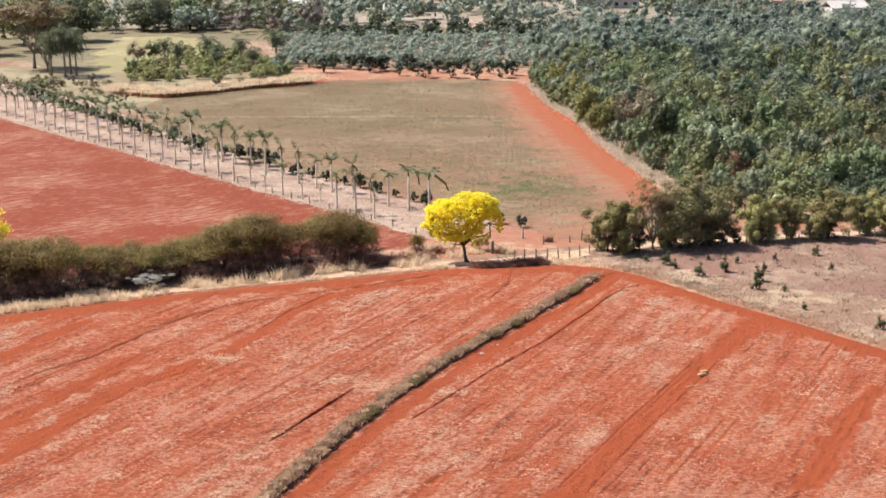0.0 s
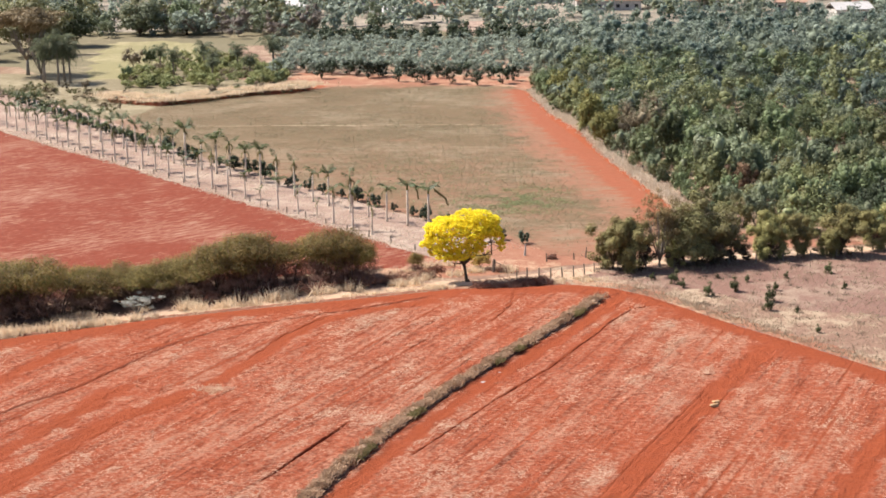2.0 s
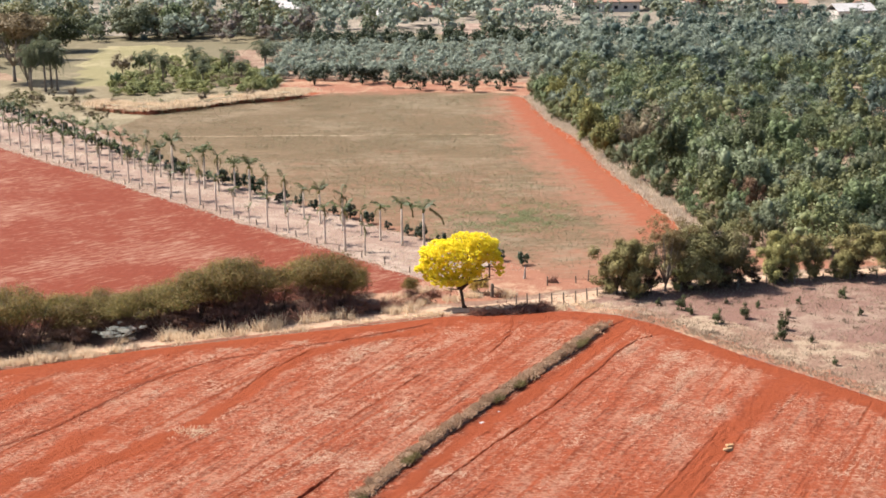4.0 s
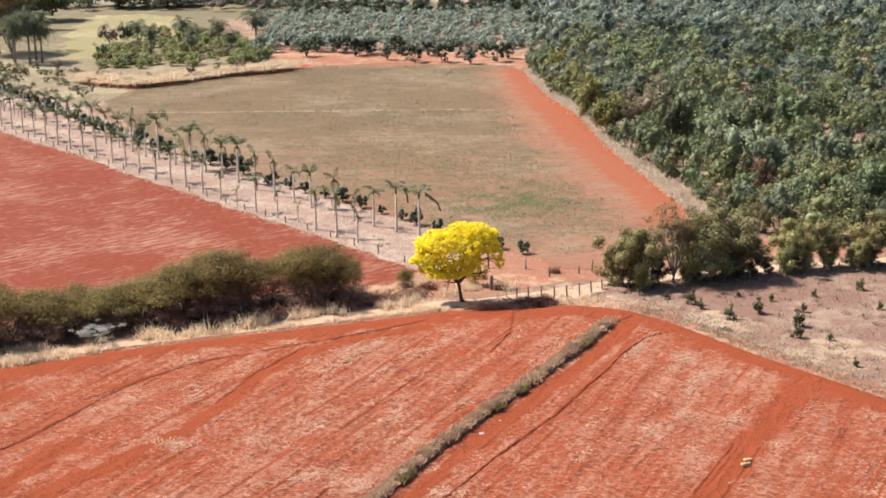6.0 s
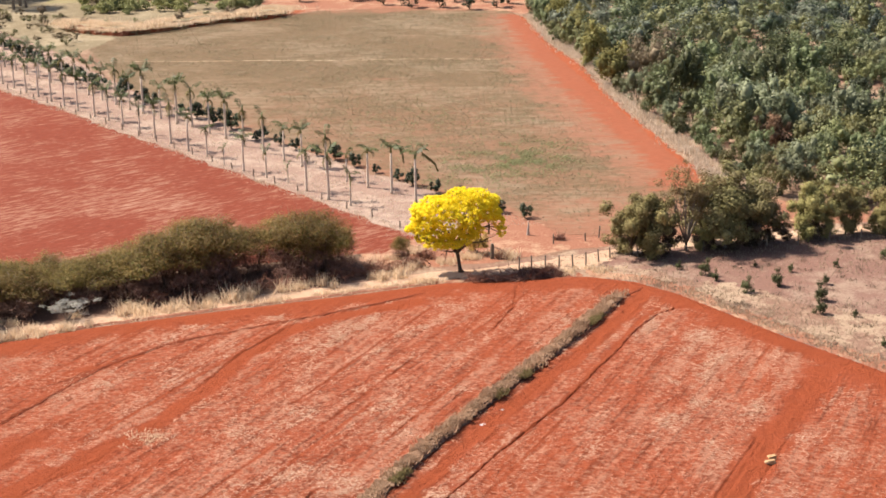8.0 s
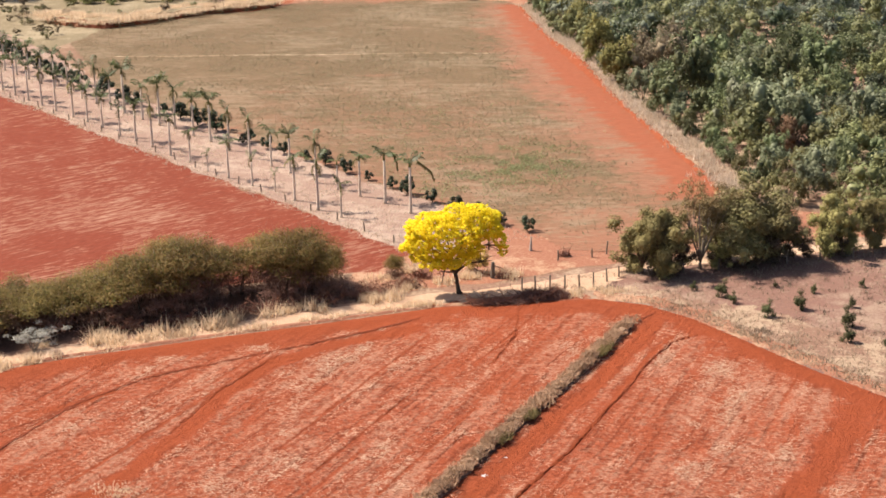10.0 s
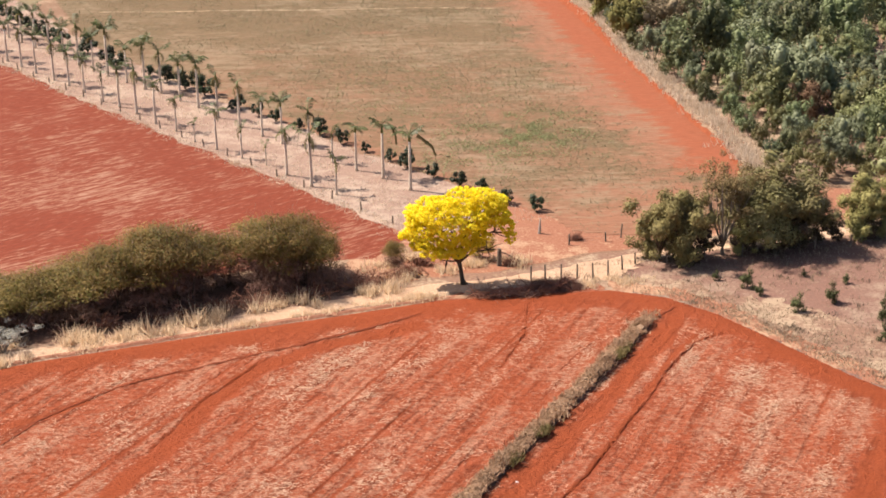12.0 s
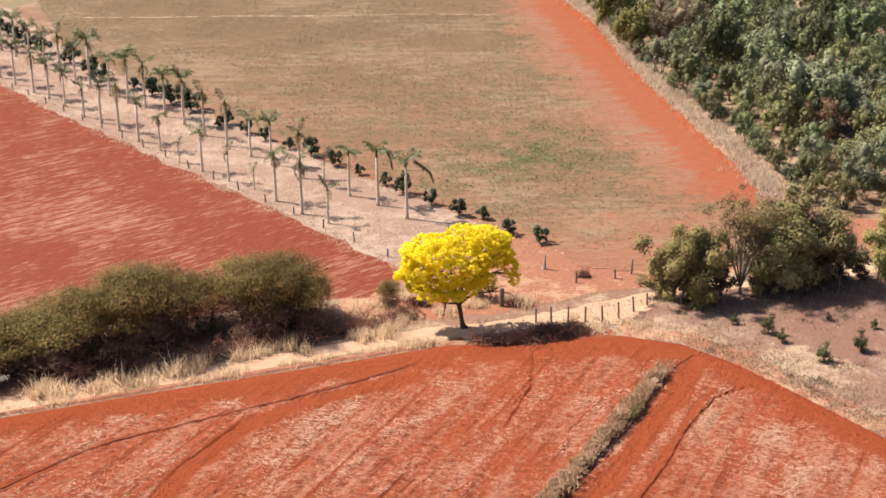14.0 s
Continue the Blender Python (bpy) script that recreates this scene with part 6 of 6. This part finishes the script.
# ---- houses ----
M_WALL = plain_material("house_plaster", (0.42, 0.375, 0.33), (0.55, 0.505, 0.46), 1.5, 0.9)
M_ROOF = plain_material("clay_roof", (0.27, 0.16, 0.115), (0.36, 0.24, 0.18), 2.5, 0.85)
M_PALE_ROOF = plain_material("cement_roof", (0.36, 0.33, 0.31), (0.48, 0.45, 0.43), 2.0, 0.85)
M_WINDOW = plain_material("dark_window", (0.0174, 0.0174, 0.0203), (0.0348, 0.0348, 0.0406), 1.0, 0.2, bump=0.0)
M_DOOR = plain_material("painted_door", (0.116, 0.0754, 0.0522), (0.1624, 0.1102, 0.0754), 3.0, 0.6)


def house(x, y, turn, w, d, h, roof, label):
    ob = thing("house", label, "house", (x, y, 0), "houses beyond the fields", turn)
    bm = bmesh.new()
    box(bm, -w / 2, w / 2, -d / 2, d / 2, -0.2, h)
    part("wall", bm, M_WALL, ob)
    bm = bmesh.new()
    e, rise = 0.5, d * 0.24
    sec = [(-d / 2 - e, h - 0.12), (0, h + rise), (d / 2 + e, h - 0.12), (d / 2 + e, h + 0.05), (0, h + rise + 0.2), (-d / 2 - e, h + 0.05)]
    a = [bm.verts.new((-w / 2 - e, p, q)) for p, q in sec]
    b = [bm.verts.new((w / 2 + e, p, q)) for p, q in sec]
    bm.faces.new(a)
    bm.faces.new(b[::-1])
    for i in range(6):
        j = (i + 1) % 6
        bm.faces.new((a[i], b[i], b[j], a[j]))
    bmesh.ops.recalc_face_normals(bm, faces=bm.faces)
    part("roof", bm, roof, ob)
    n = max(2, int(w / 3))
    for i in range(n):
        cx = -w / 2 + w * (i + 0.5) / n
        bm = bmesh.new()
        if i == n // 2:
            box(bm, cx - 0.45, cx + 0.45, -d / 2 - 0.04, -d / 2 + 0.02, 0, 2.05)
            part("door", bm, M_DOOR, ob)
        else:
            box(bm, cx - 0.6, cx + 0.6, -d / 2 - 0.03, -d / 2 + 0.02, 1.0, 2.1)
            part("window", bm, M_WINDOW, ob)
    return ob


for x, y, t, w, d, h, c in ((-76, 402, 8, 9, 7, 3.2, 1), (-60, 410, -12, 10, 7, 2.8, 0), (-46, 420, 20, 9, 8, 2.8, 1), (-34, 350, -25, 10, 7, 2.6, 1), (-22, 372, 5, 12, 7, 3, 0), (8, 345, 4, 13, 6, 2.6, 0),
                            (33, 412, 30, 13, 8, 3.0, 1), (40, 385, 0, 22, 9, 3.4, 0), (112, 338, 14, 12, 8, 3, 1), (100, 372, -10, 10, 7, 3, 0), (124, 366, 6, 12, 8, 3, 0), (-104, 392, 0, 9, 7, 3, 1), (-5, 400, 10, 12, 8, 3, 0)):
    house(x, y, t, w, d, h, (M_ROOF, M_PALE_ROOF)[c], ("plastered house with a clay tile roof", "plastered house with a pale cement roof")[c])
for i, (x, y) in enumerate(((-64, 372), (-44, 420), (-14, 412), (16, 422), (28, 430), (62, 436), (78, 420), (56, 460), (-90, 450), (-30, 470), (4, 490), (96, 470), (140, 440), (160, 385), (150, 352), (-120, 440), (72, 385), (-56, 455))):
    house(x, y, (i * 37) % 50 - 25, 10 + (i * 5) % 7, 7.5, 3.1, (M_PALE_ROOF, M_ROOF, M_PALE_ROOF)[i % 3], ("plastered house with a clay tile roof" if i % 3 == 1 else "plastered house with a pale cement roof"))
house(-123, 300, 10, 4.5, 3.5, 2.6, M_PALE_ROOF, "small white shed behind the meadow")


# ---- fences, posts and small things ----
def fence(label, line, heights, lean_seed, wires=3, material=None):
    rng = rng_for(lean_seed)
    ob = thing("fence", label, "fence", (line[0][0], line[0][1], 0))
    tops = []
    for (x, y), h in zip(line, heights):
        x, y = x - line[0][0], y - line[0][1]
        dx, dy = rng.normal() * 0.05, rng.normal() * 0.05
        bm = bmesh.new()
        tube(bm, [(x, y, -0.15), (x + dx * 0.5, y + dy * 0.5, h * 0.5), (x + dx, y + dy, h)], [0.075, 0.07, 0.06], 7)
        part("post", bm, material or M_WOOD, ob)
        tops.append((x, y, h))
    for k in range(wires):
        f = 0.35 + 0.27 * k
        bm = bmesh.new()
        pts = []
        for (x0, y0, h0), (x1, y1, h1) in zip(tops, tops[1:]):
            pts += [(x0, y0, h0 * f), ((x0 + x1) / 2, (y0 + y1) / 2, (h0 + h1) / 2 * f - 0.04)]
        pts.append((tops[-1][0], tops[-1][1], tops[-1][2] * f))
        tube(bm, pts, [0.006] * len(pts), 4)
        part("wire", bm, M_WIRE, ob)
    return ob


fence("weathered wooden post and wire fence beside the road", [(5.3, 1.2), (6.4, 1.3), (7.6, 1.3), (8.8, 1.2), (10.0, 1.1), (11.2, 1.9), (12.4, 3.2), (13.5, 4.4)], [1.1, 1.2, 1.2, 1.25, 1.35, 1.3, 1.2, 1.0], 130)
fence("short weathered fence on pink bare soil", [(8.6, 9.0), (11.6, 9.9), (12.9, 10.8), (15.4, 11.6)], [0.95, 0.8, 1.2, 1.1], 131, 2)
av = [(-6.0 - 2.9 * k, 14.9 + 3.55 * k) for k in range(24)]
fence("low wire fence with thin stakes along the avenue", av, [0.7 + 0.25 * ((k * 7) % 4) / 4 for k in range(24)], 132, 1)
row = [(16 + 3 * k, 4.6 + 0.75 * k) for k in range(12)]
fence("old stake and wire fence under the trees", row, [0.9 + 0.2 * ((k * 5) % 3) / 3 for k in range(12)], 133, 2)

gate = thing("gate_post", "thick weathered wooden gate post in dry grass", "post", (2.9, 4.4, 0))
bm = bmesh.new()
tube(bm, [(0, 0, -0.15), (0.02, 0, 0.6), (0.04, 0.02, 1.2), (0.05, 0.02, 1.4)], [0.2, 0.18, 0.17, 0.12], 9)
part("post", bm, M_WOOD, gate)
bm = bmesh.new()
tube(bm, [(0.05, 0, 1.1), (0.5, 0.3, 0.9), (1.1, 0.5, 0.5)], [0.05, 0.045, 0.03], 6)
part("brace", bm, M_WOOD, gate)
stake = thing("stake", "bleached pointed wooden stake in the yard", "post", (6.3, 12.0, 0))
bm = bmesh.new()
tube(bm, [(0, 0, -0.1), (0.03, 0, 0.5), (0.06, 0, 1.3)], [0.16, 0.12, 0.04], 7)
part("post", bm, M_STAKE, stake)

# a crumpled tan sack and a small carton left on the tilled field
def on_soil(x, y):
    return float(near_height(np.array([x]), np.array([y]))[0])


sack = thing("sack", "crumpled flat tan sack lying on tilled soil", "sack", (20.15, -40.2, on_soil(20.15, -40.2) - 0.03), turn=15)
bm = bmesh.new()
bmesh.ops.create_icosphere(bm, subdivisions=4, radius=0.5)
for v in bm.verts:
    n = noise.noise(v.co * 3.1) * 0.3 + noise.noise(v.co * 7.0) * 0.12
    v.co = Vector((math.copysign(abs(v.co.x * 2) ** 0.7, v.co.x) * 0.36 * (1 + n), math.copysign(abs(v.co.y * 2) ** 0.7, v.co.y) * 0.2 * (1 + n), max(0, v.co.z * 0.3 * (1 + 2 * n) + 0.1)))
part("body", bm, M_SACK, sack, smooth=True)
carton = thing("carton", "small pale cardboard carton with open flaps on tilled soil", "box", (20.35, -39.6, on_soil(20.35, -39.6) - 0.02), turn=24)
bm = bmesh.new()
box(bm, -0.21, 0.21, -0.15, 0.15, 0.0, 0.26, 0.012)
part("body", bm, M_SACK, carton)
for sx in (-1, 1):
    bm = bmesh.new()
    box(bm, -0.075, 0.075, -0.145, 0.145, -0.006, 0.006)
    flap = part("flap", bm, M_SACK, carton)
    flap.matrix_basis = pose(sx * 0.275, 0, 0.245, 0, sx * 28, 0)
for i, (x, y) in enumerate(((13.75, -9.1), (2.3, -34.0), (-7.0, -57), (3.6, -31.5))):
    bit = thing("scrap", "small white scrap beside the grassy ridge", "litter", (x, y, 0.13), "scraps on the field", i * 50)
    bm = bmesh.new()
    bmesh.ops.create_grid(bm, x_segments=4, y_segments=4, size=0.16)
    for v in bm.verts:
        v.co.z = 0.06 + 0.07 * noise.noise(v.co * 9 + Vector((i, 0, 0)))
    part("sheet", bm, M_PAPER, bit)
